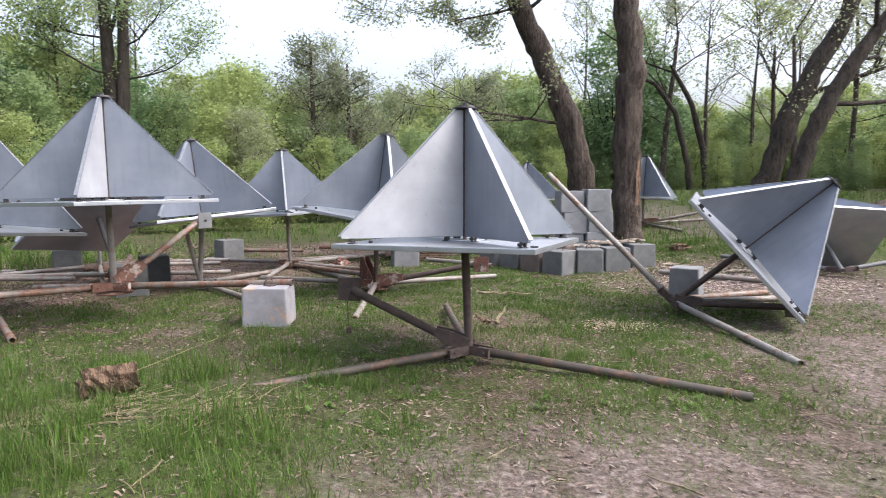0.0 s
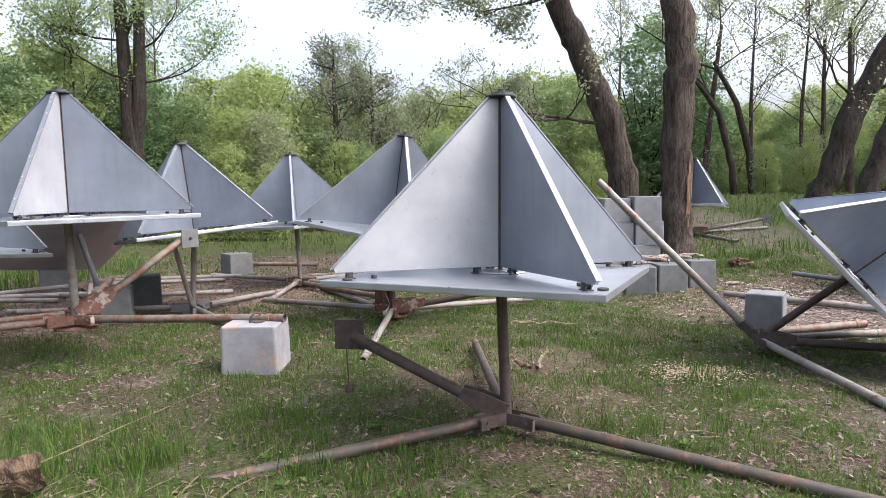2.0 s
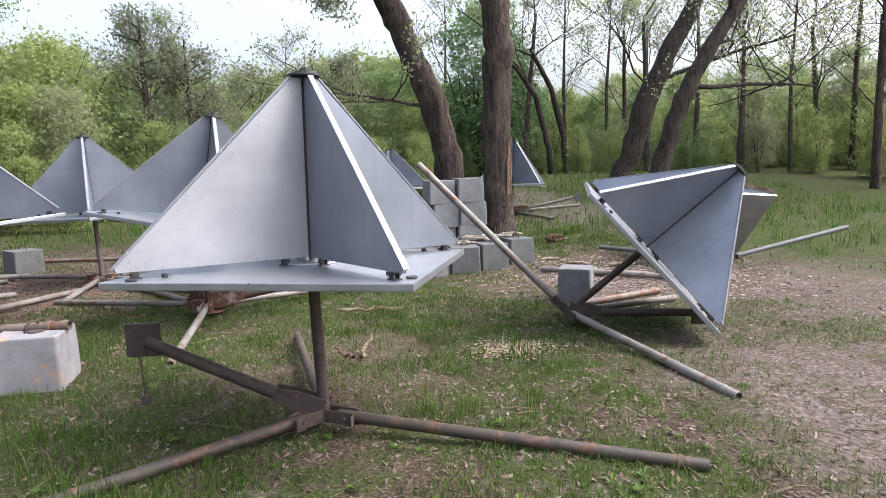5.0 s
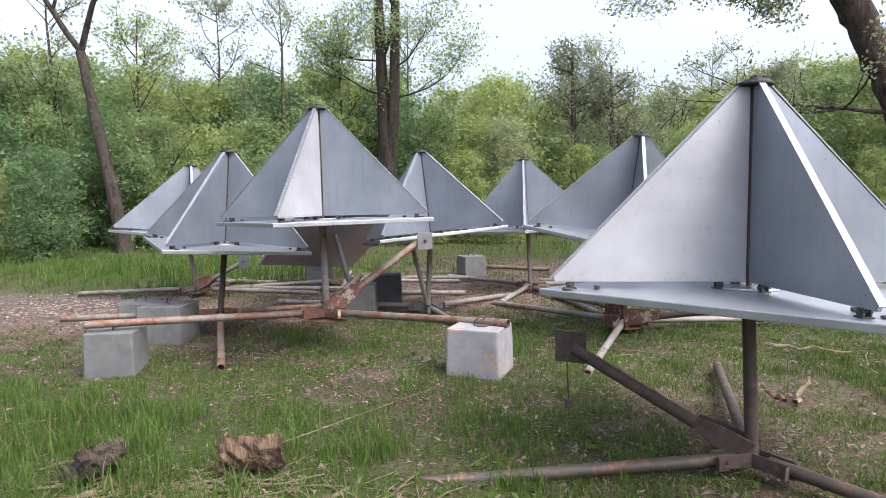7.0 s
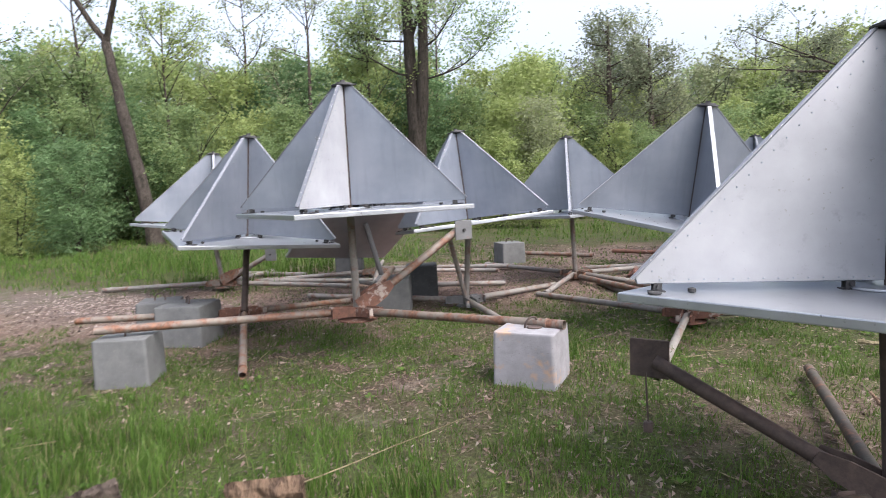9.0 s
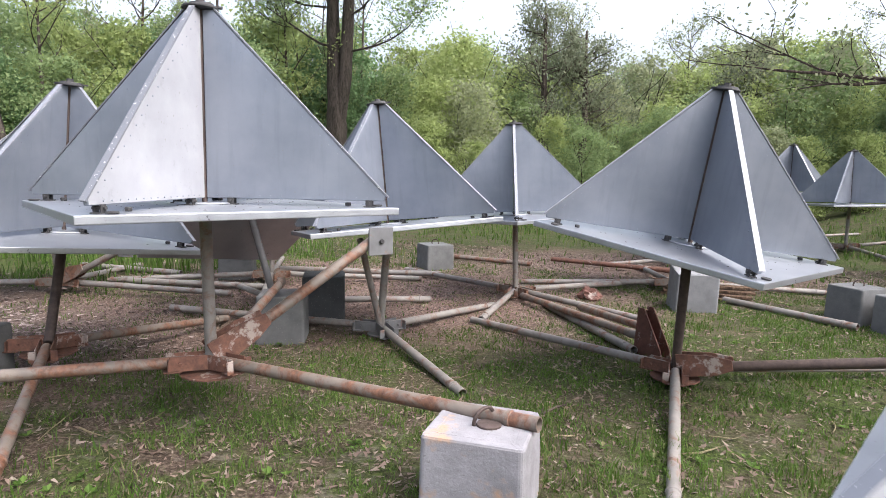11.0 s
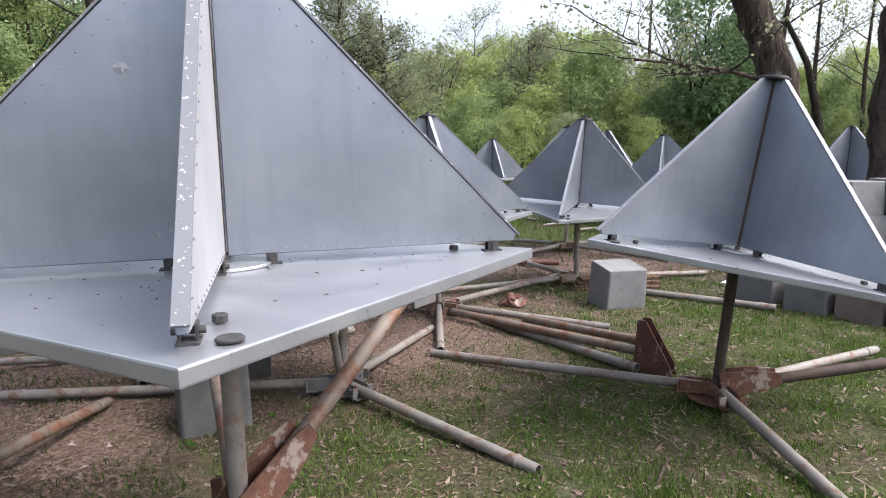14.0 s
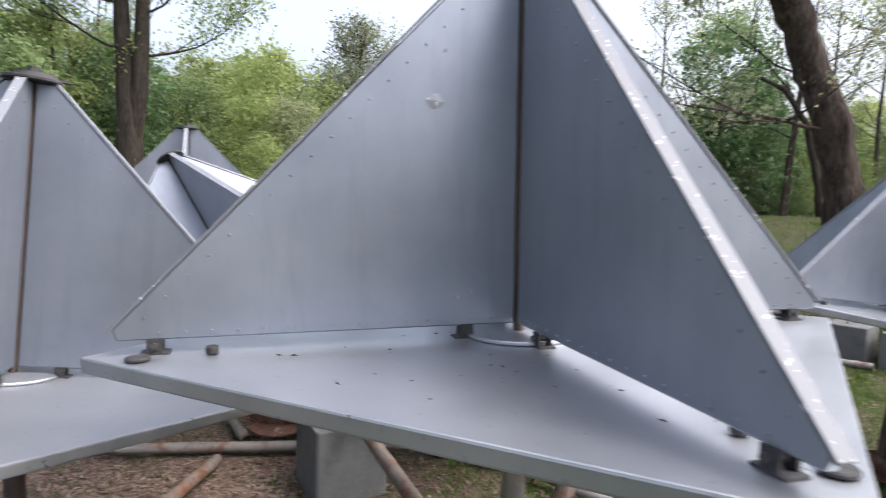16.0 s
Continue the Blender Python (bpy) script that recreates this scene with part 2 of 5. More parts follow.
CONCRETE_PALE = concrete("pale_concrete", (0.14, 0.142, 0.145), (0.23, 0.234, 0.24))
CONCRETE_DARK = concrete("damp_dark_concrete", (0.045, 0.048, 0.05), (0.085, 0.09, 0.092))
CONCRETE_RED = concrete("reddish_concrete", (0.10, 0.078, 0.07), (0.165, 0.13, 0.115))
BARK = bark("furrowed_grey_brown_bark", (0.024, 0.019, 0.016), (0.105, 0.083, 0.069))
BARK_DARK = bark("dark_bark", (0.018, 0.015, 0.012), (0.062, 0.052, 0.044))
TORN_WOOD = bark("bare_torn_wood", (0.085, 0.05, 0.034), (0.22, 0.15, 0.105))
ROT_WOOD = bark("rotten_log_wood", (0.035, 0.024, 0.017), (0.17, 0.115, 0.078))
STRAW = bark("dry_stalks", (0.13, 0.11, 0.065), (0.26, 0.22, 0.14))
LEAF_BRIGHT = leafy("bright_spring_leaves", (0.186, 0.238, 0.078), (0.251, 0.312, 0.106), (0.33, 0.38, 0.156), 0.62)
LEAF_MID = leafy("green_leaves", (0.138, 0.199, 0.082), (0.186, 0.255, 0.103), (0.251, 0.323, 0.149), 0.62)
LEAF_DEEP = leafy("deep_green_leaves", (0.086, 0.153, 0.066), (0.12, 0.199, 0.082), (0.168, 0.249, 0.118), 0.6)
LEAF_PALE = leafy("pale_opening_leaves", (0.167, 0.196, 0.101), (0.225, 0.253, 0.138), (0.297, 0.319, 0.191), 0.62)
NEEDLES = leafy("dark_pine_needles", (0.105, 0.125, 0.075), (0.15, 0.17, 0.105), (0.20, 0.22, 0.14), 0.55)
GRASS = leafy("fresh_grass", (0.031, 0.067, 0.009), (0.058, 0.112, 0.015), (0.104, 0.17, 0.034), 0.4, (0.21, 0.175, 0.10))
CHIPS = leafy("dry_leaf_litter", (0.037, 0.025, 0.019), (0.098, 0.065, 0.05), (0.188, 0.138, 0.11), 0.1, (0.23, 0.19, 0.16))
PALE_LITTER = leafy("pale_dead_leaves", (0.11, 0.082, 0.058), (0.17, 0.135, 0.10), (0.26, 0.22, 0.18), 0.15)
SHAVINGS = leafy("bark_shavings", (0.11, 0.078, 0.066), (0.25, 0.19, 0.165), (0.38, 0.32, 0.29), 0.1)
SLAB_WOOD = bark("split_pale_wood", (0.17, 0.13, 0.10), (0.42, 0.36, 0.30))
SAWDUST = leafy("fresh_sawdust", (0.25, 0.19, 0.12), (0.36, 0.29, 0.19), (0.46, 0.39, 0.28), 0.1)
CHIPS_DARK = rust("dark_bud_scales", (0.016, 0.013, 0.011), (0.055, 0.045, 0.036))
PLASTIC = Mat("crumpled_clear_plastic", rough=0.15).color((0.75, 0.78, 0.82)).m


# ---- mesh helpers ----
def mesh_of(name, bm, *mats):
    me = bpy.data.meshes.new(name)
    bm.to_mesh(me)
    bm.free()
    for m in mats:
        me.materials.append(m)
    return me


def raw_mesh(name, verts, faces, *mats):
    me = bpy.data.meshes.new(name)
    me.from_pydata(verts, [], faces)
    for m in mats:
        me.materials.append(m)
    return me


def thing(name, where, label, category, group="", kind=""):
    ob = new(name)
    ob.empty_display_size = 0.2
    ob.location = where
    return tagged(ob, label, category, group, kind)


def part(name, data, parent, m=None, label=""):
    """One mesh object under a thing or part; m is its pose in the parent's space."""
    ob = new(name, data)
    ob.parent = parent
    if m is not None:
        ob.matrix_local = m
    return tagged(ob, label)


def soften(bm, width=0.006, segments=2):
    bmesh.ops.bevel(bm, geom=bm.edges[:], offset=width, segments=segments, affect="EDGES", profile=0.6)
    return bm


def box(x, y, z, bevel=0.005, segments=1):
    bm = bmesh.new()
    bmesh.ops.create_cube(bm, size=1, matrix=Matrix.Diagonal((x, y, z, 1)))
    return soften(bm, bevel, segments) if bevel else bm


def disc(r, h, sides=16, bevel=0.002):
    bm = bmesh.new()
    bmesh.ops.create_cone(bm, cap_ends=True, segments=sides, radius1=r, radius2=r, depth=h)
    if bevel:
        bmesh.ops.bevel(bm, geom=[e for e in bm.edges if e.calc_face_angle(0) > 1.0], offset=bevel, segments=1, affect="EDGES")
    return bm


def prism(points, thick, bevel=0.0):
    """A plate in the x-z plane with the given outline, thick along y."""
    bm = bmesh.new()
    a = [bm.verts.new((x, -thick / 2, z)) for x, z in points]
    f = bm.faces.new(a)
    top = bmesh.ops.extrude_face_region(bm, geom=[f])
    bmesh.ops.translate(bm, verts=[v for v in top["geom"] if isinstance(v, bmesh.types.BMVert)], vec=(0, thick, 0))
    bmesh.ops.recalc_face_normals(bm, faces=bm.faces[:])
    return soften(bm, bevel, 1) if bevel else bm


def along(a, b):
    """The pose at a whose z axis points to b."""
    a, b = Vector(a), Vector(b)
    return Matrix.Translation(a) @ (b - a).to_track_quat("Z", "Y").to_matrix().to_4x4()


PIPES = {}


def pipe_mesh(r, length, mat, ring=True):
    """An open pipe from z = 0 to its length, with a wall, an open far end and a welded ring near it."""
    key = (r, round(length, 2), mat.name, ring)
    if key not in PIPES:
        stations = [(0.0, r)]
        if ring:
            q = length - 0.16
            stations += [(q, r), (q + 0.003, r * 1.16), (q + 0.022, r * 1.16), (q + 0.025, r)]
        stations += [(length, r), (length, r * 0.86), (length - 0.25, r * 0.86)]
        n, verts, faces = 18, [], []
        for z, rr in stations:
            for i in range(n):
                a = 2 * math.pi * i / n
                verts.append((rr * math.cos(a), rr * math.sin(a), z))
        for s in range(len(stations) - 1):
            for i in range(n):
                j = (i + 1) % n
                faces.append((s * n + i, s * n + j, (s + 1) * n + j, (s + 1) * n + i))
        faces.append(tuple(range(n))[::-1])
        faces.append(tuple((len(stations) - 1) * n + i for i in range(n)))
        me = raw_mesh("pipe", verts, faces, mat)
        for p in me.polygons:
            p.use_smooth = len(p.vertices) == 4
        me.set_sharp_from_angle(angle=radians(40))
        PIPES[key] = me
    return PIPES[key]


# ---- ground ----
def rise(x, y):
    """The height of the ground."""
    z = 0.05 + 0.10 * math.exp(-((x + 2.3) ** 2 + (y - 3.9) ** 2) / 2.2)
    s = max(0.0, min(1.0, (x - 1.5) / 4.5)) * max(0.0, min(1.0, (y - 9.5) / 5.0))
    z += 0.33 * s * s * (3 - 2 * s)
    e, n = max(0.0, min(1.0, (x - 2) / 7)), max(0.0, min(1.0, (y - 15) / 12))
    z += 0.95 * e * e * (3 - 2 * e) * n * n * (3 - 2 * n)
    z += 0.095 * math.exp(-((x + 1.75) ** 2 + (y - 6.8) ** 2) / 1.3)
    near = max(0.0, 1 - math.hypot(x, y - 9) / 60)
    return z + near * (0.035 * noise.noise((x * 0.5, y * 0.5, 3.1)) + 0.012 * noise.noise((x * 2.3, y * 2.3, 7.7)))


def build_ground():
    def line(lo, hi, fine_lo, fine_hi, step):
        v = list(np.arange(fine_lo, fine_hi + step / 2, step))
        a, b = fine_lo, fine_hi
        grow = step
        while a > lo or b < hi:
            grow *= 1.35
            a, b = a - grow, b + grow
            v = [a] + v + [b]
        return v
    xs, ys = line(-900, 900, -12, 12, 0.2), line(-900, 900, -2, 24, 0.2)
    verts = [(x, y, rise(x, y)) for y in ys for x in xs]
    w = len(xs)
    faces = [(j * w + i, j * w + i + 1, (j + 1) * w + i + 1, (j + 1) * w + i) for j in range(len(ys) - 1) for i in range(w - 1)]
    me = raw_mesh("ground", verts, faces, ground_soil())
    for p in me.polygons:
        p.use_smooth = True
    tagged(new("ground", me), "woodland clearing floor of soil, sand, leaf litter and grass", "ground", kind="structure")


build_ground()

# ---- corner reflectors ----
LEG, TALL, THICK = 1.105, 1.125, 0.026
SIDE = 1.67


def fin_mesh():
    pts = [(0.021, 0), (LEG - 0.01, 0), (LEG, 0.03), (0.085, TALL - 0.04), (0.021, TALL - 0.04)]
    return mesh_of("fin", prism(pts, THICK, 0.004), METAL)


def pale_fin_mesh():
    """A fin with the brightness of a lit side put into one face's colour."""
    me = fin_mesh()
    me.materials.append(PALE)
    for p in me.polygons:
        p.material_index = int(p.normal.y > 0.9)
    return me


def scar_mesh(seed):
    """A torn flake on a sheet."""
    rg = random.Random(seed)
    n = 11
    ring = [(0.03 * rg.uniform(0.5, 1.3) * math.cos(6.283 * i / n), 0, 0.024 * rg.uniform(0.5, 1.3) * math.sin(6.283 * i / n)) for i in range(n)]
    return raw_mesh("scar", [(0, 0.003, 0)] + ring, [(0, 1 + (i + 1) % n, 1 + i) for i in range(n)], EDGE)


def edge_mesh(mat):
    """The folded strip that closes a fin along its long edge."""
    a, b = Vector((LEG + 0.012, 0, 0.022)), Vector((0.085, 0, TALL - 0.03))
    run, up = (b - a), (b - a).cross(Vector((0, 1, 0))).normalized() * -0.004
    bm = bmesh.new()
    w = THICK / 2 + 0.004
    ring = []
    for p in (a, b):
        ring.append([bm.verts.new(p + Vector((0, s * w, 0)) + up * h) for s, h in ((-1, -1), (1, -1), (1, 1), (-1, 1))])
    for i in range(4):
        bm.faces.new((ring[0][i], ring[0][(i + 1) % 4], ring[1][(i + 1) % 4], ring[1][i]))
    bm.faces.new(ring[0][::-1])
    bm.faces.new(ring[1])
    bmesh.ops.recalc_face_normals(bm, faces=bm.faces[:])
    return mesh_of("edge_strip", bm, mat)


def rivet_mesh():
    bm = bmesh.new()
    spots = []
    n = 19
    for i in range(n):
        u = (i + 0.5) / n
        spots.append((LEG - 0.05 + (0.11 - LEG) * u, 0.032 + (TALL - 0.13) * u))
    spots += [(0.09 + (LEG - 0.2) * i / 14, 0.018) for i in range(15)]
    for x, z in spots:
        for s in (-1, 1):
            bmesh.ops.create_cone(bm, cap_ends=True, segments=6, radius1=0.0045, radius2=0.003, depth=0.004,
                                  matrix=Matrix.Translation((x, s * (THICK / 2 + 0.0015), z)) @ Matrix.Rotation(-s * math.pi / 2, 4, "X"))
    return mesh_of("rivets", bm, METAL)


def bracket_mesh():
    """A bolted hinge lug between plate and fin."""
    bm = bmesh.new()
    for s in (-1, 1):
        bmesh.ops.create_cube(bm, size=1, matrix=Matrix.Translation((0, s * 0.022, 0.022)) @ Matrix.Diagonal((0.05, 0.008, 0.05, 1)))
    bmesh.ops.create_cube(bm, size=1, matrix=Matrix.Translation((0, 0, -0.002)) @ Matrix.Diagonal((0.09, 0.06, 0.008, 1)))
    bmesh.ops.create_cone(bm, cap_ends=True, segments=8, radius1=0.011, radius2=0.011, depth=0.085,
                          matrix=Matrix.Translation((0, 0, 0.026)) @ Matrix.Rotation(math.pi / 2, 4, "X"))
    return mesh_of("bracket", bm, BOLT)


def hub_mesh():
    bm = disc(0.17, 0.012, 28, 0.003)
    return mesh_of("hub", bm, PLATE)


def cap_mesh():
    bm = disc(0.10, 0.014, 20, 0.003)
    bmesh.ops.create_cone(bm, cap_ends=True, segments=18, radius1=0.075, radius2=0.07, depth=0.014, matrix=Matrix.Translation((0.012, 0, 0.016)))
    bmesh.ops.create_cone(bm, cap_ends=True, segments=6, radius1=0.026, radius2=0.024, depth=0.028, matrix=Matrix.Translation((0.005, 0, 0.034)))
    bmesh.ops.create_cube(bm, size=1, matrix=Matrix.Translation((0.06, 0.03, 0.012)) @ Matrix.Rotation(0.5, 4, "Z") @ Matrix.Diagonal((0.12, 0.035, 0.01, 1)))
    return mesh_of("cap", bm, BOLT)


def plate_mesh():
    bm = bmesh.new()
    bmesh.ops.create_cube(bm, size=1, matrix=Matrix.Rotation(math.pi / 4, 4, "Z") @ Matrix.Diagonal((SIDE, SIDE, 0.042, 1)))
    return mesh_of("plate", soften(bm, 0.006, 2), PLATE)


def gusset_mesh(mat):
    """The upright plates that hold a raised arm to the post."""
    bm = prism([(0.02, -0.06), (0.30, -0.055), (0.42, -0.02), (0.42, 0.06), (0.26, 0.10), (0.02, 0.12)], 0.014, 0.003)
    bmesh.ops.translate(bm, verts=bm.verts[:], vec=(0, -0.052, 0))
    twin = prism([(0.02, -0.06), (0.30, -0.055), (0.42, -0.02), (0.42, 0.06), (0.26, 0.10), (0.02, 0.12)], 0.014, 0.003)
    bmesh.ops.translate(twin, verts=twin.verts[:], vec=(0, 0.052, 0))
    me = bpy.data.meshes.new("twin")
    twin.to_mesh(me)
    twin.free()
    bm.from_mesh(me)
    bpy.data.meshes.remove(me)
    return mesh_of("gusset", bm, mat)


def sleeve_mesh(mat):
    """Two cheek plates and a cross flange that hold a leg."""
    bm = bmesh.new()
    for x, y, z, sx, sy, sz in ((0.15, -0.052, 0.0, 0.24, 0.010, 0.10), (0.15, 0.052, 0.0, 0.24, 0.010, 0.10), (0.25, 0, -0.048, 0.11, 0.16, 0.010), (0.275, -0.075, -0.005, 0.010, 0.05, 0.09), (0.275, 0.075, -0.005, 0.010, 0.05, 0.09)):
        bmesh.ops.create_cube(bm, size=1, matrix=Matrix.Translation((x, y, z)) @ Matrix.Diagonal((sx, sy, sz, 1)))
    bmesh.ops.create_cone(bm, cap_ends=True, segments=8, radius1=0.012, radius2=0.012, depth=0.15, matrix=Matrix.Translation((0.2, 0, 0.0)) @ Matrix.Rotation(math.pi / 2, 4, "X"))
    return mesh_of("sleeve", soften(bm, 0.0025, 1), mat)


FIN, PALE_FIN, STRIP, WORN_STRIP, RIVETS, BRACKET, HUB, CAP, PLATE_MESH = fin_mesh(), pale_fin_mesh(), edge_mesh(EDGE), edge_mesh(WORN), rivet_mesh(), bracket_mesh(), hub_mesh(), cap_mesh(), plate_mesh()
WASHER, STUB = mesh_of("washer", disc(0.03, 0.010, 18, 0.003), BOLT), mesh_of("nut", disc(0.019, 0.020, 6, 0.003), BOLT)
# rod added in the gap between the fins; its dark colour gives the seam's shade
SEAM = mesh_of("corner_rod", disc(0.0165, TALL - 0.015, 10, 0), DARK_STEEL)
GUSSETS = {m.name: gusset_mesh(m) for m in (DARK_STEEL, RUST, GREY_PIPE, OLD_PIPE)}
SLEEVES = {m.name: sleeve_mesh(m) for m in (DARK_STEEL, RUST, GREY_PIPE, OLD_PIPE)}
FOOT = mesh_of("foot_plate", box(0.2, 0.2, 0.014, 0.004), GREY_PIPE)
FOOT_RUST = mesh_of("foot_plate", box(0.21, 0.21, 0.016, 0.004), RUST_CHIPPED)
FOOT_DARK = mesh_of("foot_plate", box(0.21, 0.21, 0.016, 0.004), DARK_STEEL)
BASE_PLATE = {m.name: mesh_of("base_plate", disc(0.19 if m is RUST else 0.13, 0.012, 14, 0.002), m) for m in (DARK_STEEL, RUST, GREY_PIPE, OLD_PIPE)}


def reflector(centre, yaw, tx, ty, joint, legs, arms=(), pipe=PALE_PIPE, steel=RUST, post=None, label="", bare=False, pale=None, scars=(), struts=()):
    """Four upright triangular fins on a square plate, on a post with pipe legs. centre: where the fins meet the plate;
    legs: their far ends; arms: raised pipes that end in a square plate."""
    joint = Vector(joint)
    ob = thing("corner_reflector", joint, label or "grey sheet-metal corner reflector with four fins on pipe legs", "radar reflector", "corner reflectors in the clearing")
    top = Matrix.Translation(Vector(centre) - joint) @ Matrix.Rotation(radians(tx), 4, "X") @ Matrix.Rotation(radians(ty), 4, "Y") @ Matrix.Rotation(radians(yaw), 4, "Z")
    part("plate", PLATE_MESH, ob, top @ Matrix.Translation((0, 0, -0.058)), "flat grey metal plate with dirt specks")
    part("hub", HUB, ob, top @ Matrix.Translation((0, 0, -0.030)))
    part("corner_rod", SEAM, ob, top @ Matrix.Translation((0, 0, TALL / 2 - 0.0325)))
    part("cap", CAP, ob, top @ Matrix.Translation((0, 0, TALL - 0.028)), "grimy bolted steel cap")
    for q in range(4):
        turn = top @ Matrix.Rotation(q * math.pi / 2, 4, "Z")
        fin = part("fin", PALE_FIN if q == pale else FIN, ob, turn, "spotted fin with brightness painted into one side's colour" if q == pale else "")
        for sq, x, z, sc in scars:
            if sq == q:
                part("scar", scar_mesh(x), fin, Matrix.Translation((x, THICK / 2 + 0.001, z)) @ Matrix.Scale(sc, 4), "torn pale scar in the sheet")
        part("edge_strip", WORN_STRIP if scars else STRIP, fin, None, "grey edge strip with chipped white spots" if scars else "bright worn metal edge strip")
        if not bare:
            tagged(part("rivets", RIVETS, fin), kind="stuff")
            for x in (0.17, LEG - 0.10):
                part("bracket", BRACKET, ob, turn @ Matrix.Translation((x, 0, -0.033)) @ Matrix.Scale(0.78, 4))
            part("washer", WASHER, ob, turn @ Matrix.Translation((LEG - 0.07, 0.08, -0.030)), "dark round steel washer")
            part("nut", STUB, ob, turn @ Matrix.Translation((LEG - 0.24, 0.05, -0.024)))
    foot = Vector((0, 0, 0))
    head = top @ Vector((0, 0, -0.08))
    part("post", pipe_mesh(0.036, (head - foot).length, post or pipe, False), ob, along(foot, head))
    if steel is not DARK_STEEL:
        part("base_plate", BASE_PLATE[steel.name], ob, Matrix.Translation((0, 0, -0.075)))
    for end in legs:
        e = Vector(end) - joint
        d = e.normalized()
        part("leg", pipe_mesh(0.036, (e - d * 0.1).length, pipe), ob, along(d * 0.1, e))
        flat = Matrix.Rotation(math.atan2(e.y, e.x), 4, "Z") @ Matrix.Rotation(-math.atan2(e.z, math.hypot(e.x, e.y)), 4, "Y")
        part("sleeve", SLEEVES[steel.name], ob, flat @ Matrix.Scale(0.8 if steel is DARK_STEEL else 0.92, 4))
    for end in arms:
        e = Vector(end) - joint
        d = e.normalized()
        part("arm", pipe_mesh(0.038, (e - d * 0.1).length, post if post is DARK_STEEL else pipe, False), ob, along(d * 0.1, e))
        flat = Matrix.Rotation(math.atan2(e.y, e.x), 4, "Z") @ Matrix.Rotation(-math.atan2(e.z, math.hypot(e.x, e.y)), 4, "Y")
        part("gusset", GUSSETS[steel.name], ob, flat @ Matrix.Scale(0.8 if steel is DARK_STEEL else 1.0, 4))
        fp = part("foot_plate", FOOT_DARK if steel is DARK_STEEL else FOOT_RUST if post is DARK_STEEL else FOOT, ob, Matrix.Translation(e) @ Matrix.Rotation(math.atan2(e.y, e.x), 4, "Z") @ Matrix.Rotation(math.pi / 2, 4, "X") @ Matrix.Translation((0.04, 0, 0.05)), "square steel foot plate with a bolt")
        part("bolt", STUB, fp, Matrix.Translation((0, 0, 0.018)))
    for end in struts:
        e = Vector(end) - joint
        part("strut", pipe_mesh(0.03, e.length, pipe, False), ob, along((0, 0, 0), e), "slanting brace pipe")
    return ob


def spread(x, y, turn, n=4, length=2.1, z=0.09):
    """The ends of legs that stand crosswise round a joint."""
    return [(x + length * math.cos(radians(turn + 90 * i)), y + length * math.sin(radians(turn + 90 * i)), rise(x + length * math.cos(radians(turn + 90 * i)), y + length * math.sin(radians(turn + 90 * i))) + 0.045) for i in range(n)]


# pale=2: the brighter front of the left fin, set by colour
reflector((0.32, 5.602, 1.142), 23.6, -1.6, 0.3, (0.35, 5.53, 0.16), [(-1.5, 4.6, 0.065), (2.32, 4.45, 0.08), (0.13, 7.7, 0.13)], [(-0.685, 5.66, 0.665)],
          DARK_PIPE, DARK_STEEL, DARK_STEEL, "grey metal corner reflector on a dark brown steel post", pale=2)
# pale=3: fin side lit from the right, its brightness put into the colour
reflector((-3.643, 7.164, 1.479), 14.4, -0.4, -0.7, (-3.64, 7.19, 0.47), [(-1.49, 6.75, 0.57), (-5.17, 5.56, 0.54), (-4.41, 9.1, 0.6)], [(-3.01, 8.15, 1.16)],
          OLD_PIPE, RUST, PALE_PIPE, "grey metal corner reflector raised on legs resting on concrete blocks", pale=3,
          scars=((2, 0.27, 0.64, 0.85), (2, 0.20, 0.09, 0.5), (2, 0.24, 0.78, 0.3), (2, 0.16, 0.10, 0.4)))
reflector((-3.556, 9.58, 1.18), -6.4, -0.8, -6.8, (-3.6, 9.55, 0.15), [(-2.33, 8.25, 0.09), (-6.1, 9.49, 0.1), (-2.93, 11.23, 0.1)], [], PALE_PIPE, GREY_PIPE, struts=[(-3.66, 9.22, 1.03)])
reflector((-2.895, 12.008, 1.161), 14.7, 0.5, -3.1, (-2.85, 12.0, 0.16), [(-2.85, 10.47, 0.1), (-1.03, 14.0, 0.12), (-4.89, 13.19, 0.1), (-1.15, 11.1, 0.12)], [], PALE_PIPE, OLD_PIPE)
reflector((-0.861, 9.134, 1.209), 19.2, 1.7, 8.3, (-0.9, 9.25, 0.18), [(-2.93, 10.4, 0.1), (-0.9, 7.15, 0.09), (0.9, 10.2, 0.14)], [(0.58, 9.02, 0.48)],
          PALE_PIPE, RUST, DARK_STEEL, "grey metal corner reflector leaning slightly on a dark post")
reflector((-5.51, 7.747, 1.159), 10.5, -1.8, 4.5, (-5.3, 7.4, 0.33), [(-6.66, 6.36, 0.36), (-4.1, 6.12, 0.1), (-5.25, 9.35, 0.1)], [], OLD_PIPE, RUST, DARK_STEEL)
reflector((-8.11, 9.656, 1.16), 50.7, -4.1, 3.5, (-8.0, 9.7, 0.2), spread(-8.0, 9.7, 20, 3), [(-7.06, 9.81, 0.66)], PALE_PIPE, OLD_PIPE)
reflector((3.6, 7.4, 0.857), 13.6, 25.0, 42.6, (2.87, 7.68, 0.17), [(1.445, 8.3, 1.72), (3.105, 5.29, 0.08), (4.45, 8.3, 0.1)], [(4.0, 7.15, 0.2)],
          PALE_PIPE, DARK_STEEL, DARK_STEEL, "grey metal corner reflector tipped over onto its plate edge")
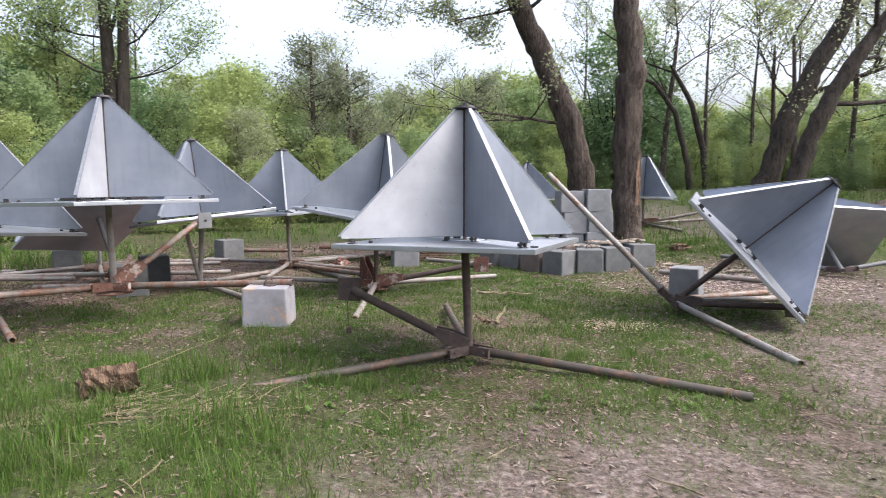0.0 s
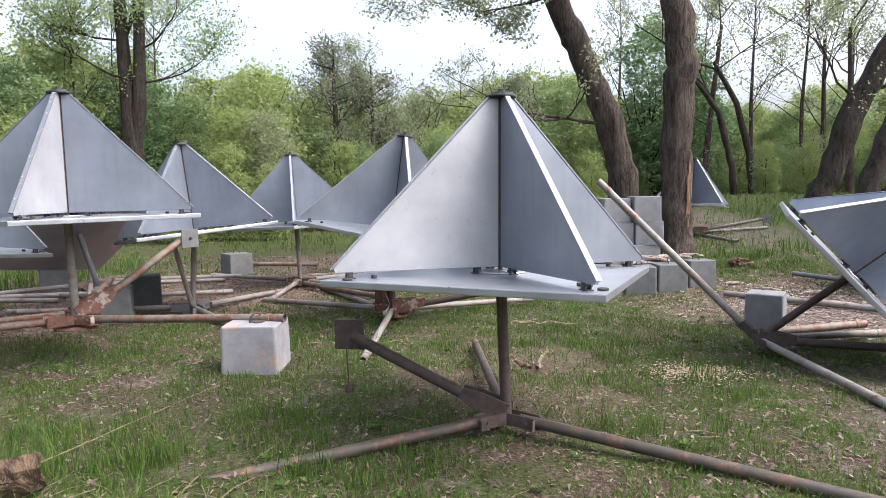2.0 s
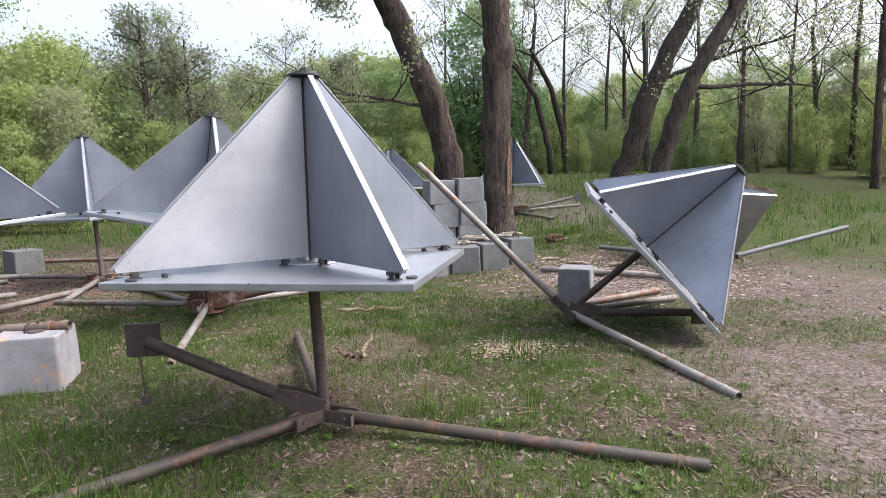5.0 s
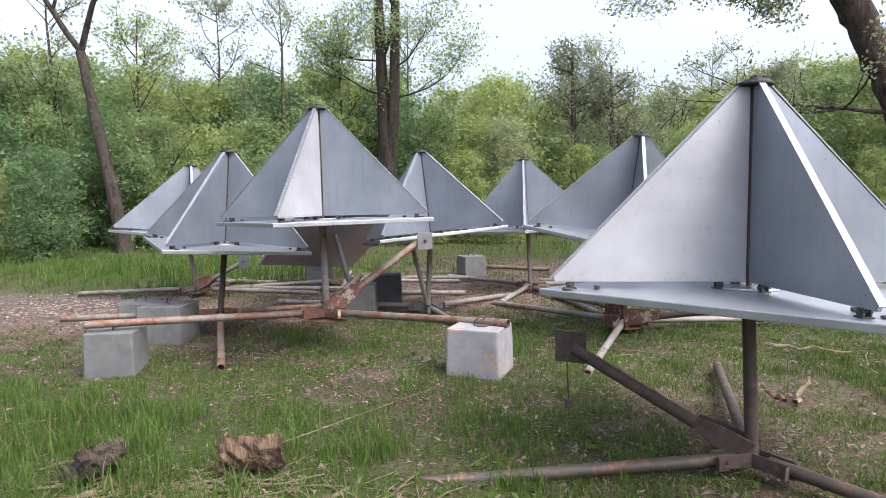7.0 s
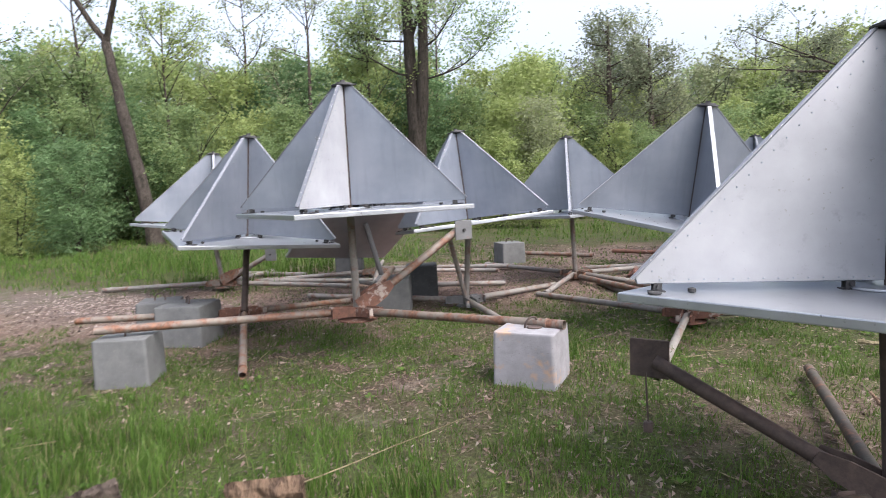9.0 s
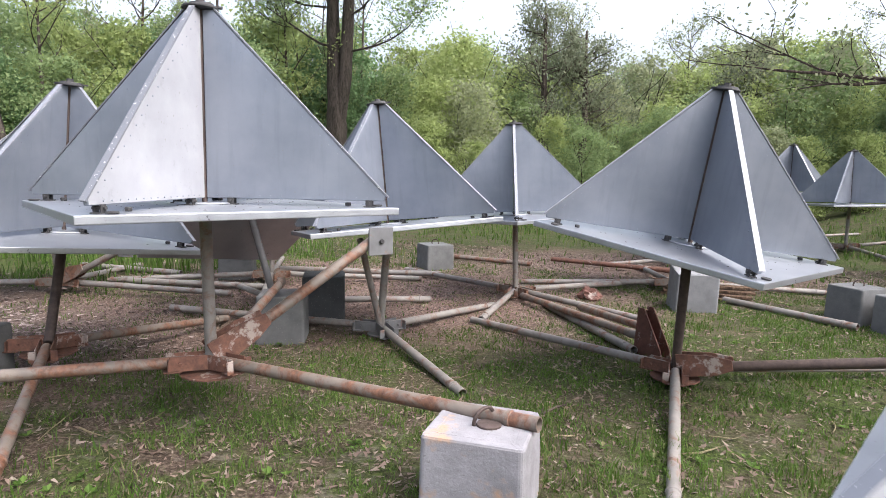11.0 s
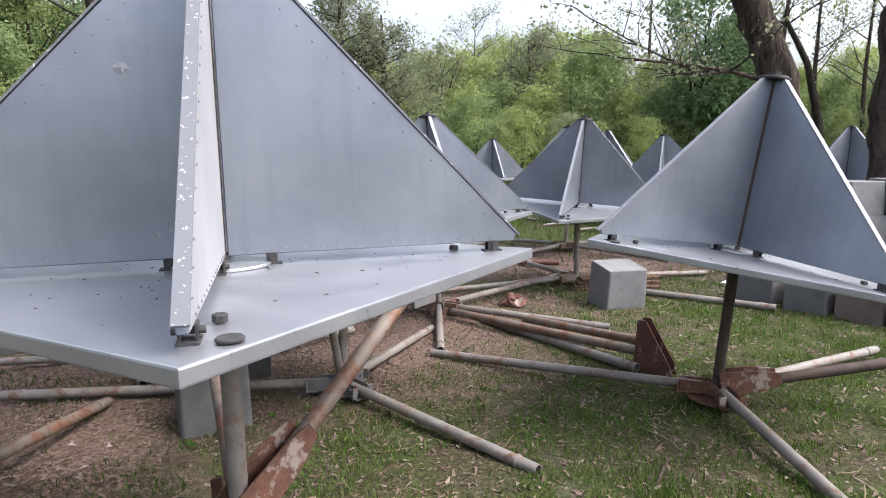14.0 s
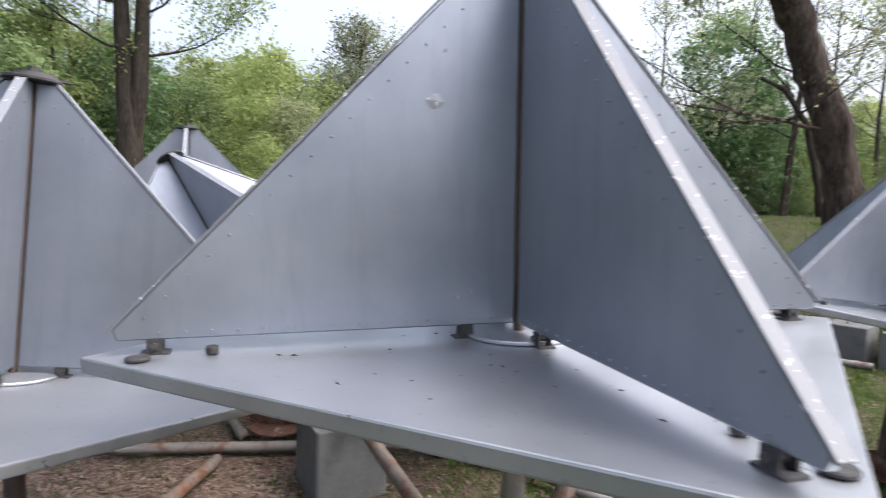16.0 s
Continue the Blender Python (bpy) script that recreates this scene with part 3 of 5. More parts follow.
reflector((-5.15, 9.6, 1.2), 20, -21, -33, (-4.95, 9.75, 0.25), spread(-4.95, 9.75, 50, 2, 1.9), [], PALE_PIPE, RUST, GREY_PIPE, "grey metal corner reflector tilted on a bent post")
reflector((-6.2, 11.5, 1.33), 15, 0, 0, (-6.2, 11.5, 0.18), spread(-6.2, 11.5, 30), [], PALE_PIPE, OLD_PIPE)
reflector((-0.96, 13.481, 1.194), -23.2, 6.0, 2.0, (-0.96, 13.5, 0.18), spread(-0.96, 13.5, 15, 3), [], PALE_PIPE, OLD_PIPE)
reflector((-0.42, 16.77, 1.23), 11.5, 0, 0, (-0.42, 16.77, 0.18), spread(-0.42, 16.77, 40), [], PALE_PIPE, OLD_PIPE, bare=True)
reflector((2.58, 20.1, 1.17), -26, -1.3, -1.5, (2.58, 20.1, 0.22), spread(2.58, 20.1, 10), [], PALE_PIPE, OLD_PIPE, bare=True)
reflector((5.55, 17.98, 1.25), 19.9, -1.3, 3.5, (5.55, 17.98, 0.5), spread(5.55, 17.98, 10), [(7.2, 17.6, 0.85)], PALE_PIPE, OLD_PIPE, bare=True)
reflector((-1.14, 23.99, 1.21), 11.5, 0, 0, (-1.14, 23.99, 0.18), spread(-1.14, 23.99, 30), [], PALE_PIPE, OLD_PIPE, bare=True)
reflector((1.63, 21.7, 1.35), 25, 0, 0, (1.63, 21.7, 0.2), spread(1.63, 21.7, 30), [], PALE_PIPE, OLD_PIPE, bare=True)
reflector((6.5, 10.9, 0.62), 45, -48, 6, (6.4, 10.2, 0.2), [(8.6, 10.2, 0.6), (5.2, 11.9, 0.25)], [], GREY_PIPE, DARK_STEEL, GREY_PIPE, "grey metal corner reflector lying tipped over")


def hanging_wire():
    a, b = Vector((-0.73, 5.66, 0.60)), Vector((-0.72, 5.67, 0.32))
    ob = thing("hanging_wire", b, "thin dark wire with a lump hanging from a foot plate", "wire")
    part("strand", pipe_mesh(0.005, (a - b).length, DARK_STEEL, False), ob, along((0, 0, 0), a - b))
    part("lump", mesh_of("lump", box(0.05, 0.045, 0.06, 0.012, 2), DARK_STEEL), ob, Matrix.Translation((0, 0, -0.02)))


hanging_wire()


def plate_debris():
    """Twigs and bud scales fallen on the large plate."""
    rg = np.random.default_rng(4)
    n = 170
    c = np.stack([rg.uniform(-0.8, 0.8, n), rg.uniform(-0.8, 0.8, n)], 1)
    c = c[np.abs(c[:, 0]) + np.abs(c[:, 1]) < 1.0]
    n = len(c)
    a, s = rg.uniform(0, 6.28, n), rg.uniform(0.002, 0.011, n)
    verts, faces = [], []
    for (x, y), t, r in zip(c, a, s):
        b = len(verts)
        for u, v, z in ((-1, 0, 0), (0, -0.3, 0.0), (1, 0, 0.0), (0, 0.3, 0.0), (0, 0, 0.35)):
            verts.append((x + r * (u * math.cos(t) - v * math.sin(t)), y + r * (u * math.sin(t) + v * math.cos(t)), r * z))
        faces += [(b, b + 1, b + 4), (b + 1, b + 2, b + 4), (b + 2, b + 3, b + 4), (b + 3, b, b + 4)]
    me = raw_mesh("plate_debris", verts, faces, CHIPS_DARK)
    for centre, yaw, tx, ty in (((-3.643, 7.164, 1.479), 14.4, -0.4, -0.7), ((-0.861, 9.134, 1.209), 19.2, 1.7, 8.3)):
        ob = new("plate_debris", me)
        ob.matrix_world = Matrix.Translation(centre) @ Matrix.Rotation(radians(tx), 4, "X") @ Matrix.Rotation(radians(ty), 4, "Y") @ Matrix.Rotation(radians(yaw), 4, "Z") @ Matrix.Translation((0, 0, -0.0365))
        tagged(ob, "dark twigs and bud scales fallen on a metal plate", "debris", kind="stuff")


plate_debris()


# ---- concrete blocks ----
def block_mesh(size, tall, mat, seed):
    """A cast block: rounded corners, sides that taper upwards, a softened rim."""
    rng = random.Random(seed)
    bm = bmesh.new()
    rings = []
    for z, inset in ((0, 0), (tall * 0.35, 0.003), (tall * 0.7, 0.005), (tall - 0.012, 0.009), (tall - 0.003, 0.013), (tall, 0.022), (tall, 0.06)):
        half, r = size / 2 - inset, 0.026 if inset < 0.05 else 0.018
        ring = []
        for q in range(4):
            for k in range(5):
                a = math.pi / 2 * (q + k / 4)
                cx, cy = (half - r) * (1 if q in (0, 3) else -1), (half - r) * (1 if q < 2 else -1)
                p = Vector((cx + r * math.cos(a), cy + r * math.sin(a), z))
                w = 0.005 * noise.noise(Vector((p.x * 5 + seed, p.y * 5, z * 3)))
                ring.append(bm.verts.new(p + Vector((p.x, p.y, 0)).normalized() * w))
        rings.append(ring)
    n = len(rings[0])
    for lo, hi in zip(rings, rings[1:]):
        for k in range(n):
            bm.faces.new((lo[k], lo[(k + 1) % n], hi[(k + 1) % n], hi[k]))
    bm.faces.new(rings[-1])
    bm.faces.new(rings[0][::-1])
    for v in bm.verts:
        v.co.z += rng.uniform(-0.002, 0.002)
    return mesh_of("block", bm, mat)


def ring_mesh(r, wire):
    bm = bmesh.new()
    n, k = 18, 6
    vs = [[bm.verts.new(((r + wire * math.cos(2 * math.pi * j / k)) * math.cos(2 * math.pi * i / n), wire * math.sin(2 * math.pi * j / k), (r + wire * math.cos(2 * math.pi * j / k)) * math.sin(2 * math.pi * i / n))) for j in range(k)] for i in range(n)]
    for i in range(n):
        for j in range(k):
            bm.faces.new((vs[i][j], vs[(i + 1) % n][j], vs[(i + 1) % n][(j + 1) % k], vs[i][(j + 1) % k]))
    return mesh_of("lifting_ring", bm, DARK_STEEL)


RING = ring_mesh(0.06, 0.009)
count = 0


def block(x, y, turn, size=0.44, tall=0.42, mat=CONCRETE, z=None, ring=True, lean=0, label="weathered cast concrete anchor block on the ground"):
    global count
    count += 1
    ob = thing("concrete_block", (x, y, rise(x, y) - 0.015 if z is None else z), label, "concrete block", "concrete anchor blocks")
    ob.rotation_euler = (radians(lean), 0, radians(turn))
    part("body", block_mesh(size, tall, mat, count), ob)
    if ring:
        part("lifting_ring", RING, ob, Matrix.Translation((0.0, 0.0, tall + 0.018)) @ Matrix.Rotation(radians(20 + 37 * count), 4, "Z") @ Matrix.Rotation(radians(12), 4, "X"), "rusty iron lifting ring")
    return ob


STAINED_BLOCK = block(-1.745, 6.74, 3, 0.475, 0.41, CONCRETE_STAINED, label="pale concrete block with orange stains under a pipe")
part("eye_plate", mesh_of("eye_plate", disc(0.058, 0.012, 14, 0.003), DARK_STEEL), STAINED_BLOCK, Matrix.Translation((0.03, -0.02, 0.414)), "dark rusted round eye plate")
block(-5.06, 5.79, 32, 0.45, 0.42, label="grey concrete block half hidden in tall grass")
block(-5.68, 6.98, 20, 0.52, 0.44)
block(-6.32, 7.15, 40, 0.46, 0.42)
block(-0.72, 12.42, 12, 0.5, 0.52, CONCRETE_PALE, z=0.02, ring=False, lean=7, label="pale concrete block tilted on the grass")
block(-4.42, 9.12, 26, 0.45, 0.45, CONCRETE, ring=False)
block(-4.55, 10.1, 28, 0.46, 0.47, CONCRETE_DARK, ring=False, label="dark damp concrete block standing on leaf litter")
block(-4.66, 13.85, 45, 0.48, 0.42)
block(-6.85, 11.6, 30, 0.48, 0.42)
block(3.42, 8.78, -30, 0.40, 0.42, CONCRETE_PALE, ring=False, label="pale mottled concrete block beside a tipped reflector")
# the row of blocks behind the reflectors, two deep
for i, (x, y, turn, mat) in enumerate([(1.05, 12.45, -50, CONCRETE), (1.42, 12.02, -50, CONCRETE), (1.76, 11.62, -50, CONCRETE_RED), (2.1, 11.22, -48, CONCRETE),
                                       (2.62, 11.3, -5, CONCRETE), (3.1, 11.45, 5, CONCRETE), (3.62, 11.75, 12, CONCRETE),
                                       (1.75, 12.4, -50, CONCRETE), (2.2, 11.95, -48, CONCRETE_RED), (2.75, 11.95, 0, CONCRETE), (3.3, 12.15, 8, CONCRETE)]):
    block(x, y, turn, 0.46, 0.42, mat, label="grey concrete block standing in a close row")
for i, (x, y, z, turn) in enumerate([(2.62, 13.25, 0.16, 8), (3.15, 13.2, 0.2, 4), (2.7, 13.25, 0.6, 4), (3.22, 13.2, 0.63, -3), (2.62, 13.25, 1.03, 6), (3.16, 13.2, 1.06, 2)]):
    block(x, y, turn, 0.5, 0.43, CONCRETE_PALE, z=z, ring=False, label="grey concrete block in a stack under a tree")


# ---- loose pipes and scrap ----
def loose_pipe(a, b, mat=PALE_PIPE, r=0.04, label="pale rust-streaked steel pipe lying on the ground"):
    ob = new("steel_pipe", pipe_mesh(r, (Vector(b) - Vector(a)).length, mat))
    ob.matrix_world = along(a, b)
    tagged(ob, label, "pipe", "loose pipes")


loose_pipe((-7.77, 10.52, 0.1), (-5.9, 10.98, 0.1))
loose_pipe((-0.31, 12.9, 0.1), (0.95, 11.9, 0.1))
loose_pipe((3.7, 10.75, 0.12), (5.3, 9.3, 0.12))
loose_pipe((3.23, 8.3, 0.1), (4.5, 8.75, 0.1), OLD_PIPE)
loose_pipe((-9.4, 11.2, 0.1), (-7.6, 11.3, 0.1))
loose_pipe((-6.6, 12.2, 0.12), (-4.2, 12.9, 0.12))
loose_pipe((-5.2, 14.9, 0.12), (-3.2, 14.6, 0.12), OLD_PIPE)
loose_pipe((-3.0, 15.4, 0.12), (-0.9, 15.0, 0.12), RUST)
loose_pipe((-2.7, 11.75, 0.14), (-1.2, 10.05, 0.2), OLD_PIPE)
loose_pipe((-2.4, 11.6, 0.1), (-1.25, 9.92, 0.1), PALE_PIPE)
loose_pipe((-1.95, 11.5, 0.12), (-1.1, 10.1, 0.26), OLD_PIPE)


for i in range(4):
    ob = new("wooden_board", mesh_of("wooden_board", box(1.1, 0.16, 0.035, 0.005), ROT_WOOD))
    ob.matrix_world = pose(-0.55 + 0.04 * i, 13.1 + 0.05 * i, rise(-0.5, 13.1) + 0.02 + 0.045 * i, 0, 0, -15 + 7 * i)
    tagged(ob, "old brown board in a small stack", "board", "stacked boards")


def scrap_foot():
    ob = thing("scrap_bracket", (-1.12, 9.98, rise(-1.12, 9.98)), "red rusted triangular steel bracket with flaking paint", "scrap metal")
    ob.rotation_euler = (0, 0, radians(-38))
    for s in (-0.06, 0.06):
        part("cheek", mesh_of("cheek", prism([(-0.13, 0), (0.20, 0), (0.17, 0.10), (-0.03, 0.44), (-0.10, 0.44)], 0.012, 0.003), RUST_CHIPPED), ob, Matrix.Translation((0, s, 0)))
    part("web", mesh_of("web", box(0.012, 0.12, 0.40, 0.003), RUST), ob, Matrix.Translation((-0.09, 0, 0.21)))


scrap_foot()


def chunk(name, x, y, size, mat, label, category, seed, turn=0):
    """A lumpy broken piece."""
    bm = bmesh.new()
    bmesh.ops.create_icosphere(bm, subdivisions=3, radius=1)
    for v in bm.verts:
        d = v.co.copy()
        v.co *= 0.75 + 0.45 * noise.noise(d * 1.7 + Vector((seed, 0, 0))) + 0.18 * noise.noise(d * 5 + Vector((0, seed, 0)))
        v.co.x *= size[0]
        v.co.y *= size[1]
        v.co.z = v.co.z * size[2]
    ob = new(name, mesh_of(name, bm, mat))
    ob.matrix_world = pose(x, y, rise(x, y) + size[2] * 0.45, 0, 0, turn)
    return tagged(ob, label, category)


def log_shell(name, x, y, r, length, turn, tilt, seed, mat, label, category):
    """A broken piece of hollow log: a thick, ragged part of its wall."""
    rg = random.Random(seed)
    n, k = 14, 9
    outer, inner = [], []
    for i in range(n + 1):
        a = radians(-15 + 205 * i / n)
        for j in range(k + 1):
            u = (j / k - 0.5) * length * (1 + 0.25 * noise.noise((i * 0.9, seed, 0.0)))
            w = 0.16 * noise.noise((i * 0.7, j * 0.5, seed)) + 0.07 * rg.uniform(-1, 1)
            ro = r * (1 + w)
            ri = ro * (0.62 + 0.15 * noise.noise((i * 0.8, j * 0.9, seed + 5)))
            outer.append((u, ro * math.cos(a), ro * math.sin(a) * 0.8))
            inner.append((u * 0.96, ri * math.cos(a), ri * math.sin(a) * 0.8))
    verts, m = outer + inner, len(outer)
    at = lambda i, j: i * (k + 1) + j
    faces = []
    for i in range(n):
        for j in range(k):
            q = (at(i, j), at(i, j + 1), at(i + 1, j + 1), at(i + 1, j))
            faces += [q, tuple(m + v for v in q[::-1])]
        for j in (0, k):
            faces.append((at(i, j), at(i + 1, j), m + at(i + 1, j), m + at(i, j)))
    for j in range(k):
        for i in (0, n):
            faces.append((at(i, j), at(i, j + 1), m + at(i, j + 1), m + at(i, j)))
    ob = new(name, raw_mesh(name, verts, faces, mat))
    ob.matrix_world = pose(x, y, rise(x, y) + 0.13, tilt, 0, turn)
    tagged(ob, label, category)


log_shell("rotten_log", -2.22, 4.38, 0.185, 0.34, 38, 155, 3, ROT_WOOD, "broken hollow piece of rotten brown log in grass", "log")
log_shell("rotten_stump", -2.98, 3.95, 0.15, 0.24, 80, 150, 9, BARK, "grey decayed stump among dry stalks", "stump")
chunk("sawn_log", 4.85, 13.05, (0.26, 0.14, 0.12), ROT_WOOD, "short sawn log beside the concrete blocks", "log", 13, 10)
chunk("brush_pile", 12.2, 17.6, (1.5, 0.8, 0.45), BARK, "low pile of dead brushwood under trees", "brushwood", 15, 20)
chunk("brick_rubble", -1.95, 12.35, (0.17, 0.12, 0.13), RUST_CHIPPED, "rough reddish lump of rubble beside pipes", "rubble", 5)
chunk("plastic_bag", 1.2, 13.35, (0.28, 0.13, 0.07), PLASTIC, "crumpled clear plastic bag on grass", "litter", 7, 20)


def wood_scrap(x, y, z, length, wide, turn, tilt, seed):
    """A thin split piece of wood with ragged ends."""
    rg = random.Random(seed)
    n, verts, faces = 7, [], []
    for i in range(n + 1):
        u = (i / n - 0.5) * length
        w = wide * (0.5 if i in (0, n) else 1) * rg.uniform(0.75, 1.1) / 2
        bow = 0.02 * math.sin(i / n * 3.14) + rg.uniform(-0.004, 0.004)
        verts += [(u, -w, bow), (u, w, bow), (u, w * 0.9, bow + 0.02), (u, -w * 0.9, bow + 0.024)]
    for i in range(n):
        for j in range(4):
            faces.append((4 * i + j, 4 * i + (j + 1) % 4, 4 * i + 4 + (j + 1) % 4, 4 * i + 4 + j))
    faces += [(3, 2, 1, 0), tuple(4 * n + j for j in range(4))]
    ob = new("wood_scrap", raw_mesh("wood_scrap", verts, faces, SLAB_WOOD))
    ob.matrix_world = pose(x, y, z, tilt, 0, turn)
    tagged(ob, "pale split piece of wood lying on concrete blocks" if z > 0.4 else "pale split piece of wood lying on sandy soil", "wood", "scraps of split wood")


for i, (x, y, turn) in enumerate([(2.7, 11.5, 20), (3.0, 11.7, -35), (3.35, 11.8, 10), (3.2, 12.05, 60), (2.35, 11.65, -20), (3.6, 11.95, -10), (2.9, 12.0, 5), (2.05, 11.75, 40), (1.75, 12.05, -30)]):
    wood_scrap(x, y, rise(x, y) + 0.412 + 0.012 * (i % 3), 0.34 + 0.05 * (i % 4), 0.13, turn, 3, 40 + i)
for i, (x, y, turn) in enumerate([(4.2, 11.7, 15), (4.5, 11.2, -40), (4.3, 10.6, 70), (5.1, 10.9, 5), (4.9, 10.2, -25)]):
    wood_scrap(x, y, rise(x, y) + 0.004, 0.32 + 0.06 * i, 0.12, turn, 2, 60 + i)


def shavings():
    """Chips of bark and wood strewn over the sandy ground."""
    rg = random.Random(19)
    verts, faces = [], []
    for i in range(5200):
        x, y = (rg.gauss(4.9, 0.9), rg.gauss(10.1, 0.75)) if i % 3 else (rg.gauss(-8.2, 1.3), rg.gauss(8.1, 0.5))
        z, a, r = rise(x, y) + rg.uniform(0.004, 0.02), rg.uniform(0, 6.28), rg.uniform(0.012, 0.05)
        b = len(verts)
        verts += [(x + r * math.cos(a + q), y + r * math.sin(a + q), z + rg.uniform(-0.006, 0.006)) for q in (0, 2.5, 3.5)]
        faces.append((b, b + 1, b + 2))
    tagged(new("wood_chips", raw_mesh("wood_chips", verts, faces, SHAVINGS)), "pale pinkish bark and wood chips strewn on sand", "wood chips", kind="stuff")


shavings()


def sawdust():
    """A thin scatter of fresh chips."""
    rg = random.Random(17)
    verts, faces = [], []
    for i in range(1500):
        x, y = rg.gauss(2.03, 0.19), rg.gauss(6.95, 0.13)
        z, a, r = rise(x, y) + rg.uniform(0.004, 0.022), rg.uniform(0, 6.28), rg.uniform(0.006, 0.02)
        b = len(verts)
        verts += [(x + r * math.cos(a + q), y + r * math.sin(a + q), z + rg.uniform(-0.004, 0.004)) for q in (0, 2.3, 3.6)]
        faces.append((b, b + 1, b + 2))
    tagged(new("sawdust", raw_mesh("sawdust", verts, faces, SAWDUST)), "pale fresh sawdust and chips scattered on the soil", "sawdust", kind="stuff")


sawdust()



def stick(a, b, r, mat, label):
    bm = bmesh.new()
    a, b = Vector(a), Vector(b)
    rng = random.Random(round(a.x * 100))
    n, k, rings = 7, 6, []
    m = along(a, b)
    for i in range(n + 1):
        u = i / n
        c = m @ Vector((rng.uniform(-1, 1) * r * 1.2, rng.uniform(-1, 1) * r * 1.2, u * (b - a).length))
        rr = r * (1 - 0.55 * u)
        rings.append([bm.verts.new(c + m.to_3x3() @ Vector((rr * math.cos(2 * math.pi * j / k), rr * math.sin(2 * math.pi * j / k), 0))) for j in range(k)])
    for i in range(n):
        for j in range(k):
            bm.faces.new((rings[i][j], rings[i][(j + 1) % k], rings[i + 1][(j + 1) % k], rings[i + 1][j]))
    ob = new("stick", mesh_of("stick", bm, mat))
    tagged(ob, label, "stick", "sticks on the ground")


stick((0.55, 8.75, 0.1), (1.3, 8.74, 0.1), 0.022, STRAW, "dry pale stick on the ground")
stick((0.60, 6.9, 0.09), (0.44, 7.2, 0.12), 0.022, TORN_WOOD, "splintered pale branch beside a pipe")
stick((0.70, 6.95, 0.09), (0.80, 7.4, 0.15), 0.022, STRAW, "splintered pale branch beside a pipe")
stick((-2.3, 4.3, 0.2), (-1.5, 5.3, 0.42), 0.004, STRAW, "long dry yellow stalk leaning in grass")
stick((-2.0, 7.7, 0.09), (-1.6, 8.3, 0.1), 0.015, BARK, "thin dark twig on soil")


# ---- trees ----
def tube_path(verts, faces, pts, radii, k):
    base = len(verts)
    pts = [Vector(p) for p in pts]
    for i, (p, r) in enumerate(zip(pts, radii)):
        d = (pts[min(i + 1, len(pts) - 1)] - pts[max(i - 1, 0)]).normalized()
        s = d.orthogonal().normalized() if i == 0 else (side - d * side.dot(d)).normalized()
        side = s
        t = d.cross(s)
        for j in range(k):
            a = 2 * math.pi * j / k
            verts.append(tuple(p + (s * math.cos(a) + t * math.sin(a)) * r))
    for i in range(len(pts) - 1):
        for j in range(k):
            faces.append((base + i * k + j, base + i * k + (j + 1) % k, base + (i + 1) * k + (j + 1) % k, base + (i + 1) * k + j))


def limb(rng, verts, faces, tips, start, way, length, r, depth, droop=0.0, wander=0.25, k=7):
    """A wandering branch that tapers and forks; the last twigs go into tips."""
    n = 6
    pts, radii, p, d = [start], [r], Vector(start), Vector(way).normalized()
    for i in range(n):
        d = (d + Vector((rng.gauss(0, 1), rng.gauss(0, 1), rng.gauss(0, 0.7))) * wander * 0.4 + Vector((0, 0, 0.05 - droop))).normalized()
        p = p + d * (length / n)
        pts.append(tuple(p))
        radii.append(max(0.006, r * (1 - 0.62 * (i + 1) / n)))
    tube_path(verts, faces, pts, radii, max(3, k))
    if depth <= 0:
        tips.extend(pts[2:])
        return
    tips.extend(pts[4:])
    for i in range(rng.randint(3, 5)):
        q = rng.randint(2, n)
        out = Vector((rng.gauss(0, 1), rng.gauss(0, 1), rng.uniform(-0.1, 0.8))).normalized()
        limb(rng, verts, faces, tips, pts[q], d * 0.55 + out * 0.8, length * rng.uniform(0.45, 0.7), radii[q] * 0.7, depth - 1, droop, wander * 1.2, k - 2)


def leaf_cloud(rng, tips, per, spread_by, size):
    """Small leaf quads, scattered about twig points."""
    tips = np.array(tips)
    c = np.repeat(tips, per, axis=0)
    c = c + rng.normal(0, spread_by, c.shape)
    n = len(c)
    u = rng.normal(0, 1, (n, 3))
    u /= np.linalg.norm(u, axis=1)[:, None]
    v = np.cross(u, rng.normal(0, 1, (n, 3)))
    v /= np.linalg.norm(v, axis=1)[:, None]
    s = (size * rng.uniform(0.6, 1.4, n))[:, None]
    quads = np.stack([c - u * s, c + v * s * 0.55, c + u * s, c - v * s * 0.55], axis=1).reshape(-1, 3)
    return quads, np.arange(4 * n).reshape(-1, 4)


def quad_mesh(name, quads, idx, mat):
    me = bpy.data.meshes.new(name)
    me.from_pydata(quads.tolist(), [], idx.tolist())
    me.materials.append(mat)
    return me


